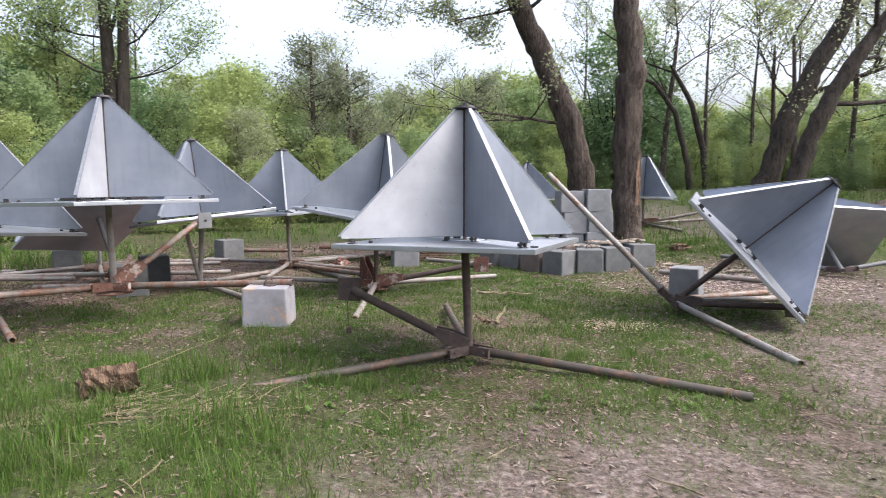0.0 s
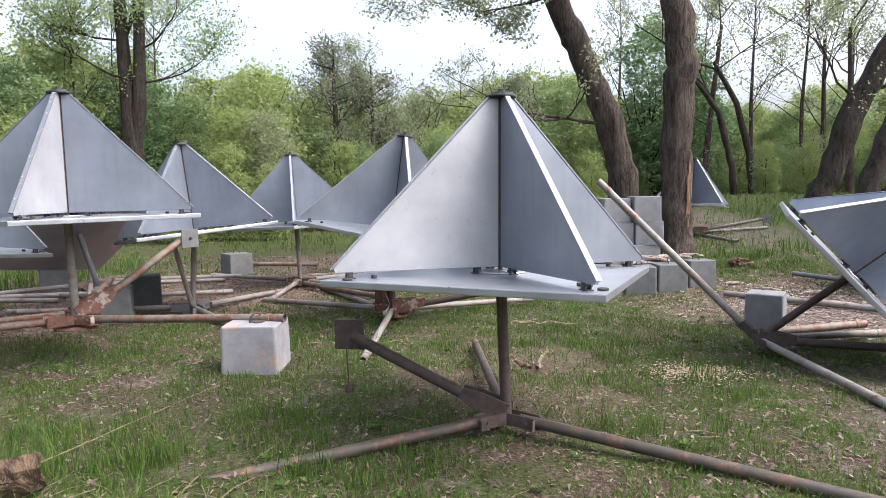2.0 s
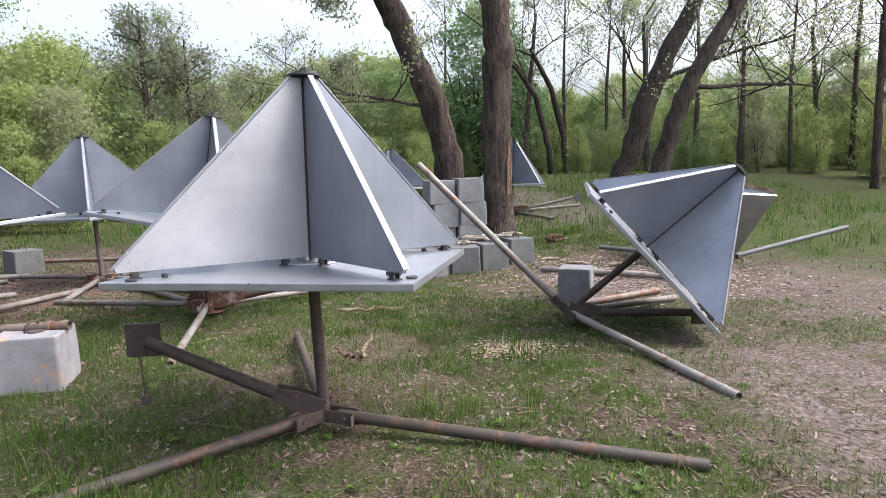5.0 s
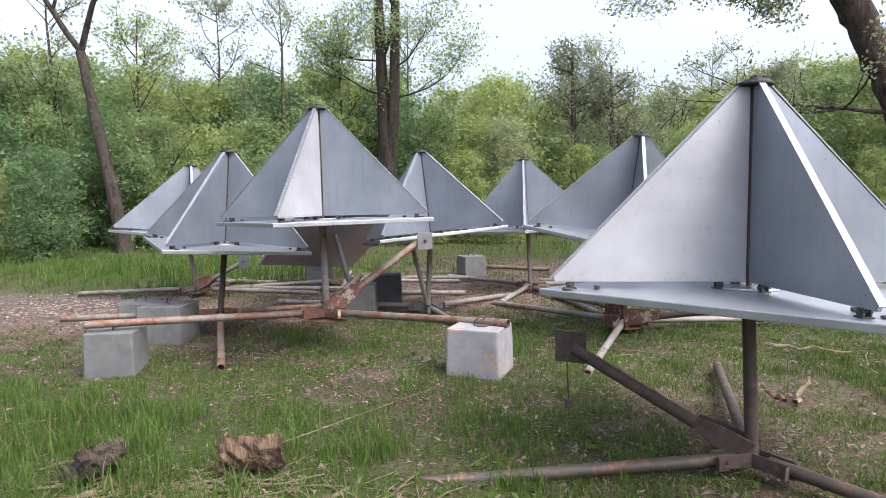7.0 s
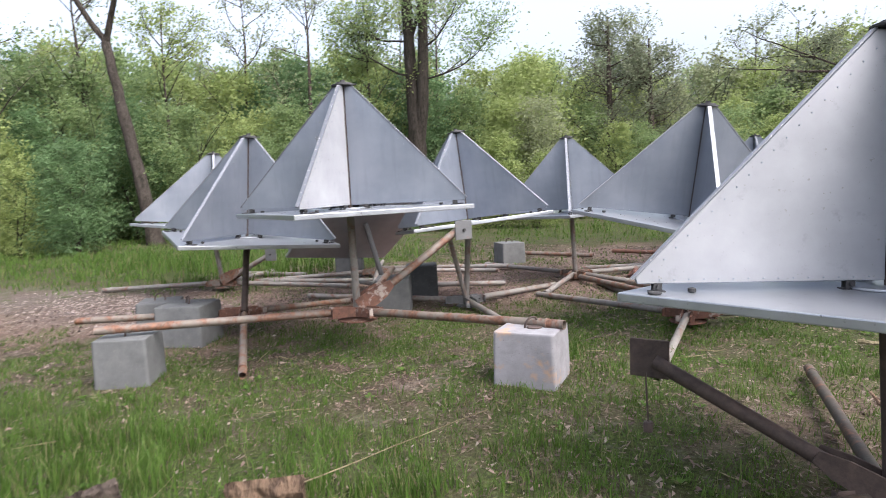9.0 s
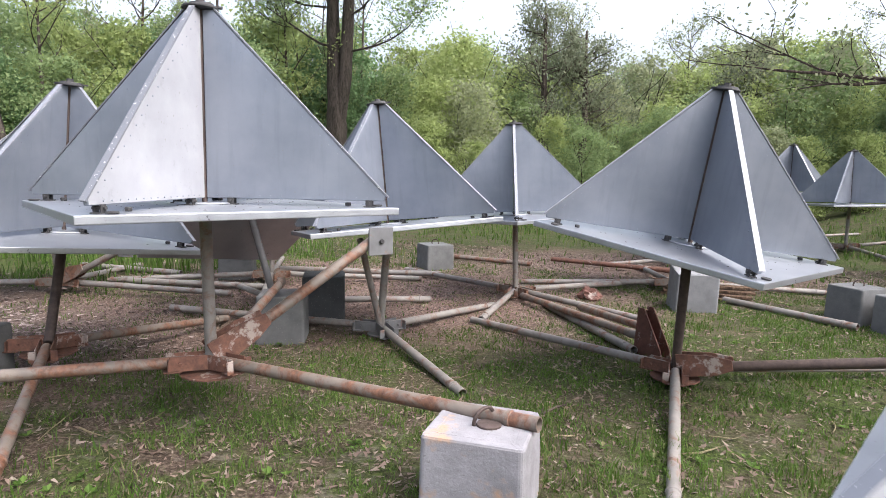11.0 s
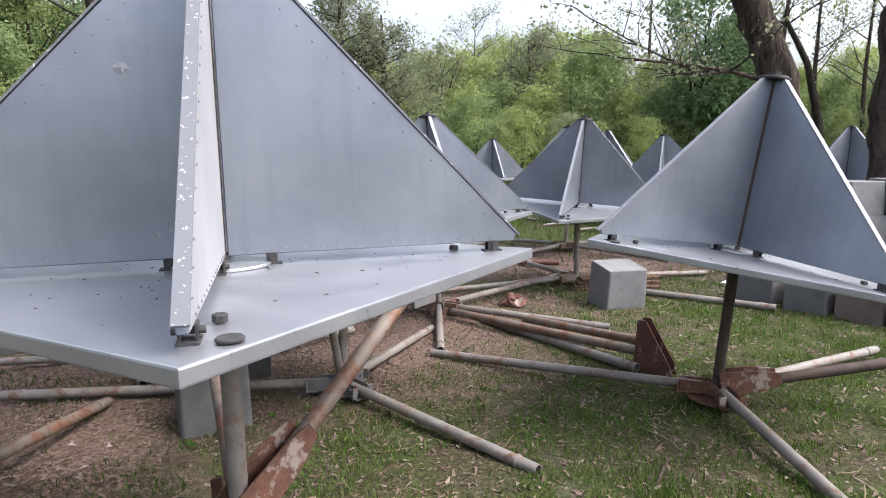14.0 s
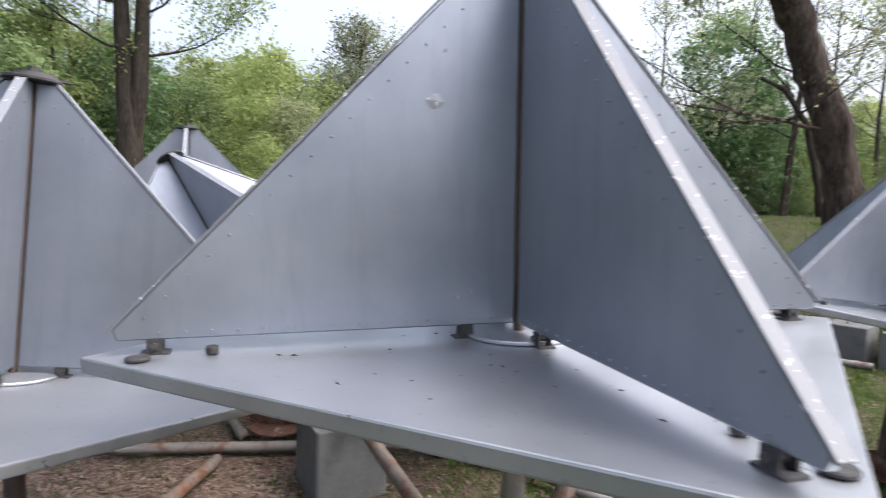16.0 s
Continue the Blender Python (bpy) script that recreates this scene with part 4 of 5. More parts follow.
def leaf_shells(nrg, lobes, count, size, ragged=0.14):
    """Leaves on the shells of many leafy lobes, turned outwards and up; lobes: rows of centre and radius."""
    lobes = np.array(lobes)
    share = lobes[:, 3] ** 2
    pick = nrg.choice(len(lobes), count, p=share / share.sum())
    d = nrg.normal(0, 1, (count, 3))
    d[:, 2] += 0.35
    d /= np.linalg.norm(d, axis=1)[:, None]
    reach = 1.15 * nrg.random(count) ** 0.4
    stray = nrg.random(count) < ragged
    reach[stray] *= nrg.uniform(1.0, 1.5, stray.sum())
    c = lobes[pick, :3] + d * (lobes[pick, 3] * reach)[:, None] * (1, 1, 0.8)
    n = d * 0.7 + nrg.normal(0, 0.6, (count, 3)) + (0, 0, 0.5)
    n /= np.linalg.norm(n, axis=1)[:, None]
    u = np.cross(n, nrg.normal(0, 1, (count, 3)))
    u /= np.linalg.norm(u, axis=1)[:, None]
    v = np.cross(n, u)
    s = (size * nrg.uniform(0.55, 1.35, count))[:, None]
    loose = nrg.random(count) < 0.4
    c[loose] += nrg.normal(0, 0.3, (loose.sum(), 3))
    c[:, 2] = np.maximum(c[:, 2], 0.05)
    leaf = np.stack([c - u * s, c + u * s * 0.7 + v * s * 0.62, c + u * s * 0.5 - v * s * 0.7], axis=1).reshape(-1, 3)
    return leaf, np.arange(3 * count).reshape(-1, 3)


def crown_variant(seed, height, wide, leaves, size, leaf, low=0.08, lobes=26, open_by=0.0):
    """A leafy tree or tall shrub: a stem with a few boughs inside a crown of many lobes. Returns its two meshes."""
    rng, nrg = random.Random(seed), np.random.default_rng(seed)
    verts, faces, tips, rows = [], [], [], []
    for s in range(rng.randint(1, 3)):
        a = rng.uniform(0, 6.28)
        limb(rng, verts, faces, tips, (rng.uniform(-0.2, 0.2), rng.uniform(-0.2, 0.2), 0), (math.cos(a) * 0.2, math.sin(a) * 0.2, 1), height * rng.uniform(0.55, 0.72), 0.025 + 0.007 * height, 1, 0, 0.2, 5)
    shift = Vector((rng.uniform(-0.2, 0.2) * wide, rng.uniform(-0.2, 0.2) * wide, 0))
    while len(rows) < lobes:
        u, a = rng.random() ** 0.9, rng.uniform(0, 6.28)
        edge = wide * math.sqrt(max(0.02, 1 - abs((u - 0.36) / 0.66) ** 2.2)) * (0.8 + 0.3 * noise.noise((a, u * 2, seed)))
        rr = edge * (0.35 + 0.65 * rng.random())
        z = height * (low + (0.95 - low) * u)
        r = wide * rng.uniform(0.12, 0.25) * (1.2 - 0.5 * u)
        p = Vector((rr * math.cos(a), rr * math.sin(a), z)) + shift * u
        if rng.random() > open_by:
            rows.append((p.x, p.y, max(p.z, r * 0.6), r))
    q, i = leaf_shells(nrg, rows, leaves, size)
    return raw_mesh("trunk", verts, faces, BARK_DARK), quad_mesh("crown", q, i, leaf)


def thin_variant(seed, height, wide, leaves, size, leaf):
    """A slender tree in first leaf: forked twigs against the sky with few leaves on them. Returns its two meshes."""
    rng, nrg = random.Random(seed), np.random.default_rng(seed)
    verts, faces, tips = [], [], []
    tube_path(verts, faces, [(0, 0, 0), (0.1, 0.05, height * 0.4), (-0.05, 0.1, height * 0.75), (0, 0, height)], [0.03 + 0.008 * height, 0.02 + 0.006 * height, 0.035, 0.008], 6)
    for i in range(15):
        u = rng.uniform(0.3, 0.95)
        a = rng.uniform(0, 6.28)
        limb(rng, verts, faces, tips, (0.03, 0.05, height * u), (math.cos(a), math.sin(a), rng.uniform(0.4, 1.1)), wide * (1.25 - 0.8 * u) * rng.uniform(0.7, 1.2), 0.02 + 0.018 * (1 - u), 1, 0, 0.3, 3)
    q, i = leaf_cloud(nrg, tips, max(1, int(leaves / len(tips))), 0.16, size)
    return raw_mesh("trunk", verts, faces, BARK), quad_mesh("crown", q, i, leaf)


# crowns are built for a height of 6 m and scaled
LIME = [crown_variant(11, 6, 2.1, 11500, 0.075, LEAF_BRIGHT, 0.06, 110), crown_variant(12, 6, 2.5, 12500, 0.075, LEAF_BRIGHT, 0.04, 140), crown_variant(13, 6, 1.8, 10500, 0.07, LEAF_BRIGHT, 0.1, 95)]
GREEN = [crown_variant(14, 6, 2.2, 11500, 0.075, LEAF_MID, 0.06, 115), crown_variant(15, 6, 2.6, 12500, 0.075, LEAF_MID, 0.04, 140), crown_variant(16, 6, 1.9, 10500, 0.07, LEAF_MID, 0.08, 95)]
DEEP = [crown_variant(17, 6, 2.3, 12000, 0.075, LEAF_DEEP, 0.04, 125), crown_variant(18, 6, 2.0, 11000, 0.075, LEAF_DEEP, 0.06, 100)]
SOFT = [crown_variant(19, 6, 1.9, 8500, 0.072, LEAF_PALE, 0.12, 80), crown_variant(20, 6, 2.2, 9500, 0.072, LEAF_PALE, 0.1, 90)]
THIN = [thin_variant(21, 9.5, 2.6, 2600, 0.055, LEAF_PALE), thin_variant(22, 11.0, 2.8, 2400, 0.055, LEAF_PALE), thin_variant(23, 9.0, 2.8, 3200, 0.06, LEAF_BRIGHT)]


def plant(kind, x, y, scale, turn, label, category, group):
    ob = thing("tree" if category == "tree" else "shrub", (x, y, rise(x, y) - 0.05), label, category, group)
    ob.rotation_euler, ob.scale = (0, 0, turn), (scale, scale, scale)
    part("trunk", kind[0], ob)
    part("crown", kind[1], ob)


SKYLINE = [(-90, 11.6), (-27, 11.6), (-24.5, 9.5), (-23, 8.2), (-20, 12.0), (-16.3, 8.6), (-12, 10.6), (-8.3, 8.8), (-4.5, 10.2), (0.5, 8.8), (6, 11.4), (10, 10.0), (13, 7.4), (20, 7.2), (24, 7.0), (32, 8.0), (90, 9.0)]


def skyline(deg):
    """How high the leafy edge of the wood stands above the horizon, in degrees, seen from the clearing."""
    for (a, ea), (b, eb) in zip(SKYLINE, SKYLINE[1:]):
        if deg <= b:
            return ea + (eb - ea) * (deg - a) / (b - a)
    return SKYLINE[-1][1]


rng = random.Random(5)
for row, (back, step, lo, hi) in enumerate(((0, 3.4, 0.42, 0.66), (3.4, 3.2, 0.6, 0.86), (7.5, 3.0, 0.82, 1.0), (12.5, 3.2, 0.92, 1.06), (18.5, 3.6, 0.85, 1.05))):
    deg = -72 + rng.uniform(0, step)
    while deg < 58:
        edge = 22 if deg < -18 else 26.5 if deg < 13 else 29
        r = (edge + back) * rng.uniform(0.97, 1.05)
        a = radians(deg)
        x, y = 0.2 + r * math.sin(a), 1.6 + r * math.cos(a)
        tall = (1.6 + r * math.tan(radians(skyline(deg)))) * rng.uniform(lo, hi) - rise(x, y)
        if row < 2 and -33 < deg < -23.5:
            tall = min(tall, 2.3)
        dice = rng.random()
        if row == 0 and -55 < deg < -46:
            deg += 2
            continue
        if deg < -27:
            kinds = DEEP if dice < 0.16 else GREEN if dice < 0.74 else LIME
        elif deg < 13:
            kinds = LIME if dice < 0.55 else GREEN if dice < 0.92 else SOFT
        else:
            kinds = LIME if dice < 0.5 else SOFT if dice < 0.75 else GREEN
        label = {id(LIME): "leafy yellow-green tree at the woodland edge", id(GREEN): "dense fresh green tree at the woodland edge", id(DEEP): "dense deep green tree in the wood", id(SOFT): "tree with pale opening leaves in the wood"}[id(kinds)]
        plant(rng.choice(kinds), x, y, max(0.35, tall / 6), rng.uniform(0, 6.28), label, "tree" if row > 0 else "shrub", "woodland trees" if row > 0 else "woodland shrubs")
        deg += step * rng.uniform(0.75, 1.25)
plant(DEEP[0], 8.3, 31.5, 1.36, 0.4, "tall dense deep green tree behind the clearing", "tree", "woodland trees")
plant(DEEP[1], 10.3, 33.0, 1.15, 2.4, "tall dense deep green tree behind the clearing", "tree", "woodland trees")
for i, (deg, r, sc) in enumerate([(-62, 27, 1.0), (-55, 29, 1.05), (-49, 27, 0.95), (-43, 30, 1.1), (-38, 28, 1.0), (-33, 29, 1.05), (-30, 31, 1.0), (-27, 33, 1.0), (-19.5, 36, 0.85), (-10.5, 36, 1.0), (-1.5, 36, 0.82), (1.5, 37, 0.85), (3.5, 35, 0.8), (12, 37, 1.05), (16, 35, 1.0),
                                 (19, 33, 0.95), (22.5, 31, 0.9), (26, 33, 1.1), (29, 35, 1.0), (33, 31, 1.05), (36.5, 33, 1.1), (40, 30, 1.0), (44, 32, 1.1), (49, 30, 1.0)]):
    a = radians(deg)
    plant(THIN[i % 3], 0.2 + r * math.sin(a), 1.6 + r * math.cos(a), sc, i * 1.3, "tall slender tree with thin spring foliage", "tree", "woodland trees")


def far_woods():
    """The deep of the wood behind the single shrubs and trees: a ragged leafy mass."""
    k = Mat("deep_wood_foliage", rough=0.9, space="Object")
    c = k.ramp(k.noise(2.6, 6, 0.8), (0.30, (0.075, 0.105, 0.035)), (0.52, (0.13, 0.175, 0.055)), (0.70, (0.20, 0.245, 0.085)))
    c = k.mix(k.ramp(k.noise(0.22, 3), (0.40, 0.0), (0.62, 0.6)), c, (0.095, 0.125, 0.03))
    k.color(c)
    k.bump(k.noise(5, 5, 0.8), 1.0, 0.25)
    verts, faces = [], []
    for radius, high, end in ((28.5, 2.2, 12), (38, 3.6, 100), (50, 6.2, 260)):
        cols, rows = int(radius * 8), 16
        base = len(verts)
        for i in range(cols + 1):
            a = radians(-100 + (end + 100) * i / cols)
            top = high * (0.8 + 0.35 * noise.noise((i * 0.035, radius, 0)) + 0.22 * noise.noise((i * 0.17, radius, 3)) + 0.2 * noise.noise((i * 0.6, radius, 5)) + 0.15 * noise.noise((i * 1.9, radius, 8)))
            for j in range(rows + 1):
                z = top * j / rows
                r = radius + 1.3 * noise.noise((i * 0.13, z * 0.8, radius)) + 0.55 * noise.noise((i * 0.5, z * 2.2, radius)) + 0.8 * (j / rows) ** 2 + 0.5 * noise.noise((i * 1.7, z * 6.0, radius))
                px_, py_ = 0.3 + r * math.sin(a), 4 + r * math.cos(a)
                verts.append((px_, py_, z - 0.1 + rise(px_, py_)))
        for i in range(cols):
            for j in range(rows):
                q = base + i * (rows + 1) + j
                faces.append((q, q + rows + 1, q + rows + 2, q + 1))
    tagged(new("far_woods", raw_mesh("far_woods", verts, faces, k.m)), "deep green undergrowth closing the wood behind the trees", "woods", kind="stuff")


far_woods()


def big_tree(name, path, radii, limbs, seed, leaf, label, leaves=3, size=0.06, bark_mat=BARK, spread_by=0.22):
    """An old tree: a trunk along a path, limbs from it, and thin foliage on their twigs. Leans as the path does."""
    rg, nrg = random.Random(seed), np.random.default_rng(seed)
    base = Vector(path[0])
    ob = thing(name, base, label, "tree", "old trees")
    pts, rad = [], []
    ctrl = [Vector(p) - base for p in path]
    for i in range(len(ctrl) - 1):
        for s in range(6):
            u = s / 6
            jig = Vector((rg.gauss(0, 1), rg.gauss(0, 1), 0)) * radii[i] * 0.07
            pts.append(tuple(ctrl[i].lerp(ctrl[i + 1], u) + (jig if i + s else Vector())))
            rad.append((radii[i] * (1 - u) + radii[i + 1] * u) * rg.uniform(0.95, 1.05))
    pts.append(tuple(ctrl[-1]))
    rad.append(radii[-1])
    rad[0] *= 1.25
    verts, faces, tips = [], [], []
    tube_path(verts, faces, pts, rad, 20)
    for j in range(len(verts)):
        v = Vector(verts[j])
        ax = Vector(pts[j // 20])
        out = v - ax
        verts[j] = tuple(ax + out * (1 + 0.14 * noise.noise(Vector((v.x * 5, v.y * 5, v.z * 0.8))) + 0.07 * noise.noise(v * 11)))
    me = raw_mesh("trunk", verts, faces, bark_mat)
    for p in me.polygons:
        p.use_smooth = True
    part("trunk", me, ob, Matrix.Translation((0, 0, -0.12)))
    for start, way, length, r, depth in limbs:
        lv, lf, lt = [], [], []
        limb(rg, lv, lf, lt, tuple(Vector(start) - base), way, length, r, depth, 0.03, 0.3, 8)
        part("limb", raw_mesh("limb", lv, lf, bark_mat), ob)
        tips += lt
    if tips and leaves:
        q, i = leaf_cloud(nrg, tips, leaves, spread_by, size)
        part("crown", quad_mesh("crown", q, i, leaf), ob)
    return ob


OLD_TREE = big_tree("tree", [(4.3, 14.87, 0.3), (4.22, 14.87, 2.0), (4.24, 14.87, 3.2), (4.27, 14.87, 4.4), (4.16, 14.87, 5.5), (4.2, 14.87, 11)], [0.36, 0.30, 0.30, 0.31, 0.28, 0.2],
         [((4.25, 14.87, 8.5), (-1, 0.2, 0.6), 4.5, 0.1, 2), ((4.2, 14.87, 9.5), (1, 0.1, 0.7), 4.5, 0.1, 2), ((4.3, 14.87, 6.6), (0.8, -0.3, 0.1), 3.0, 0.05, 2)], 31, LEAF_PALE, "old upright tree with furrowed bark and a torn scar", 4, 0.035, BARK, 0.14)
big_tree("tree", [(3.62, 16.34, 0.25), (3.44, 16.34, 2.1), (3.1, 16.34, 3.4), (2.58, 16.34, 4.6), (2.05, 16.3, 5.7), (1.2, 16.2, 8)], [0.38, 0.31, 0.30, 0.29, 0.26, 0.18],
         [((1.95, 16.3, 6.0), (-1, 0, -0.35), 1.9, 0.035, 3), ((1.7, 16.2, 6.6), (-1, -0.1, -0.5), 2.8, 0.035, 3), ((1.5, 16.2, 7.2), (-1, -0.2, -0.62), 3.4, 0.035, 3), ((1.4, 16.2, 7.4), (-1, 0.2, -0.5), 3.6, 0.035, 3), ((3.1, 16.3, 3.1), (-1, -0.2, 0.02), 3.0, 0.045, 2), ((2.0, 16.3, 5.8), (1, -0.3, 0.5), 2.6, 0.05, 3)], 32, LEAF_PALE, "thick old leaning tree with dark furrowed bark", 8, 0.04, BARK, 0.13)
TWIN_TREE = big_tree("tree", [(-13.0, 25.4, 0.05), (-13.0, 25.4, 3.2), (-13.15, 25.4, 6.0), (-13.3, 25.4, 11)], [0.38, 0.35, 0.26, 0.18],
         [((-13.25, 25.4, 7.2), (0.4, 0, 1), 5, 0.09, 2), ((-13.2, 25.4, 6.0), (-1, 0, 0.25), 2.8, 0.045, 3), ((-12.75, 25.4, 5.8), (1, 0, 0.15), 2.8, 0.045, 3), ((-12.7, 25.4, 7.0), (1, -0.3, 0.2), 2.8, 0.045, 3), ((-13.3, 25.4, 7.4), (-1, -0.3, 0.1), 2.8, 0.045, 3)], 33, LEAF_MID, "tall dark twin-stemmed tree with thin foliage", 5, 0.055, BARK_DARK, 0.34)
tv, tf = [], []
tube_path(tv, tf, [(0.1, 0, 3.4), (0.32, 0, 4.8), (0.42, 0, 6.5), (0.6, 0, 11)], [0.26, 0.25, 0.22, 0.15], 14)
part("second_stem", raw_mesh("second_stem", tv, tf, BARK_DARK), TWIN_TREE)
big_tree("tree", [(-17.6, 16.2, 0.05), (-19.1, 16.7, 3.8), (-20.4, 17.1, 7.0)], [0.24, 0.19, 0.15],
         [((-20.35, 17.1, 6.9), (-0.7, 0, 1), 5, 0.11, 2), ((-20.35, 17.1, 6.9), (0.45, 0.2, 1), 5, 0.11, 2)], 34, LEAF_PALE, "dark forked tree with almost bare branches", 1, 0.05, BARK_DARK)
big_tree("tree", [(9.55, 20.5, 0.55), (10.2, 20.5, 1.9), (10.78, 20.5, 3.75), (11.6, 20.5, 5.4), (12.5, 20.5, 7.0), (13.5, 20.6, 10)], [0.42, 0.35, 0.33, 0.28, 0.22, 0.12],
         [((12.2, 20.5, 6.4), (0.2, 0, 1), 5, 0.1, 3), ((11.0, 20.5, 4.2), (1, -0.2, 0.15), 4.5, 0.08, 3), ((10.9, 20.5, 4.0), (-0.7, -0.2, 0.5), 2.5, 0.04, 2)], 35, LEAF_PALE, "dark leaning tree with thin pale foliage", 3, 0.05, BARK_DARK)
big_tree("tree", [(7.75, 15, 0.3), (8.1, 15, 1.66), (8.63, 15, 3.21), (9.23, 15, 4.28), (10.15, 15, 5.57), (11.5, 15.1, 7.3)], [0.27, 0.21, 0.19, 0.17, 0.13, 0.08],
         [((9.8, 15, 5.0), (-0.2, 0, 1), 3.5, 0.06, 3), ((8.75, 15, 3.4), (1, 0.2, 0.1), 4.0, 0.06, 3), ((9.3, 15, 4.4), (1, 0.4, 0.0), 3.2, 0.045, 3)], 36, LEAF_PALE, "dark leaning tree with bare curved branches", 3, 0.045, BARK_DARK)
big_tree("tree", [(10.75, 28.5, 1.0), (10.57, 28.5, 2.55), (9.97, 28.5, 4.83), (9.07, 28.5, 6.03), (8.0, 28.5, 6.5)], [0.15, 0.13, 0.12, 0.09, 0.05], [((9.43, 28.5, 5.67), (-0.6, 0, 0.6), 2.5, 0.04, 2)], 38, LEAF_PALE, "slender bent young tree arching over", 5, 0.05, BARK_DARK)
big_tree("tree", [(11.53, 28.7, 1.0), (11.35, 28.7, 3.03), (10.75, 28.7, 5.19), (9.79, 28.7, 6.87)], [0.16, 0.14, 0.12, 0.07], [((10.03, 28.7, 6.39), (-1, 0, 0.3), 4, 0.05, 2)], 37, LEAF_MID, "slender leaning young tree", 4, 0.06, BARK_DARK)
for i, (x, y, h) in enumerate([(14.5, 27, 11), (17.5, 25, 10), (9.5, 29, 12), (21, 22, 10), (18.5, 19.5, 10), (16, 32, 12), (23, 27, 11), (22, 16.5, 10)]):
    rr = random.Random(60 + i)
    lean = rr.uniform(-0.8, 0.8)
    big_tree("tree", [(x, y, 0.35), (x + lean * 0.4, y, h * 0.35), (x + lean, y, h * 0.7)], [0.17, 0.12, 0.06],
             [((x + lean * (0.4 + 0.1 * j), y, h * (0.35 + 0.09 * j)), (rr.uniform(-1, 1), rr.uniform(-1, 1), 0.7), 3.6, 0.035, 2) for j in range(5)], 70 + i, LEAF_PALE, "thin woodland tree with pale opening leaves", 5, 0.055, BARK, 0.3)


def trunk_scar():
    """A strip of bare torn wood that stands in the bark of the upright tree."""
    rows, verts, faces = 16, [], []
    for i in range(rows + 1):
        u = i / rows
        z = 0.85 + 1.45 * u
        half = 0.34 * math.sin(math.pi * min(1, u * 0.9 + 0.08)) * (0.7 + 0.5 * noise.noise((u * 7, 2.0, 0)))
        mid = -1.15 + 0.2 * u + 0.1 * noise.noise((u * 5, 9.0, 0))
        for j in range(7):
            a = mid + half * (j / 3 - 1)
            r = 0.335 - 0.03 * u + 0.012 * noise.noise((u * 9, j * 1.3, 4))
            verts.append((4.25 + r * math.cos(a), 14.87 + r * math.sin(a), z))
    for i in range(rows):
        for j in range(6):
            faces.append((i * 7 + j, i * 7 + j + 1, (i + 1) * 7 + j + 1, (i + 1) * 7 + j))
    ob = new("bare_wood", raw_mesh("bare_wood", [tuple(Vector(v) - OLD_TREE.location) for v in verts], faces, TORN_WOOD))
    ob.parent = OLD_TREE
    tagged(ob, "strip of bare torn reddish wood")


trunk_scar()


def pine(x, y, h, seed):
    rg, nrg = random.Random(seed), np.random.default_rng(seed)
    ob = thing("pine_tree", (x, y, rise(x, y)), "dark pine standing above the broadleaf woods", "tree", "woodland trees")
    verts, faces, tips = [], [], []
    tube_path(verts, faces, [(0, 0, -0.2), (0.1, 0, h * 0.5), (0, 0.1, h)], [0.2, 0.14, 0.04], 9)
    for i in range(34):
        z = h * rg.uniform(0.3, 0.98)
        a = rg.uniform(0, 6.28)
        limb(rg, verts, faces, tips, (0, 0, z), (math.cos(a), math.sin(a), 0.25), (h - z) * 0.32 + 0.7, 0.035, 1, 0, 0.25, 4)
    part("trunk", raw_mesh("trunk", verts, faces, BARK), ob)
    q, i = leaf_cloud(nrg, tips, 10, 0.2, 0.06)
    part("crown", quad_mesh("crown", q, i, NEEDLES), ob)


pine(-6.6, 31.5, 8.6, 41)
pine(-5.0, 32.5, 7.6, 42)
pine(1.5, 35, 7.0, 43)


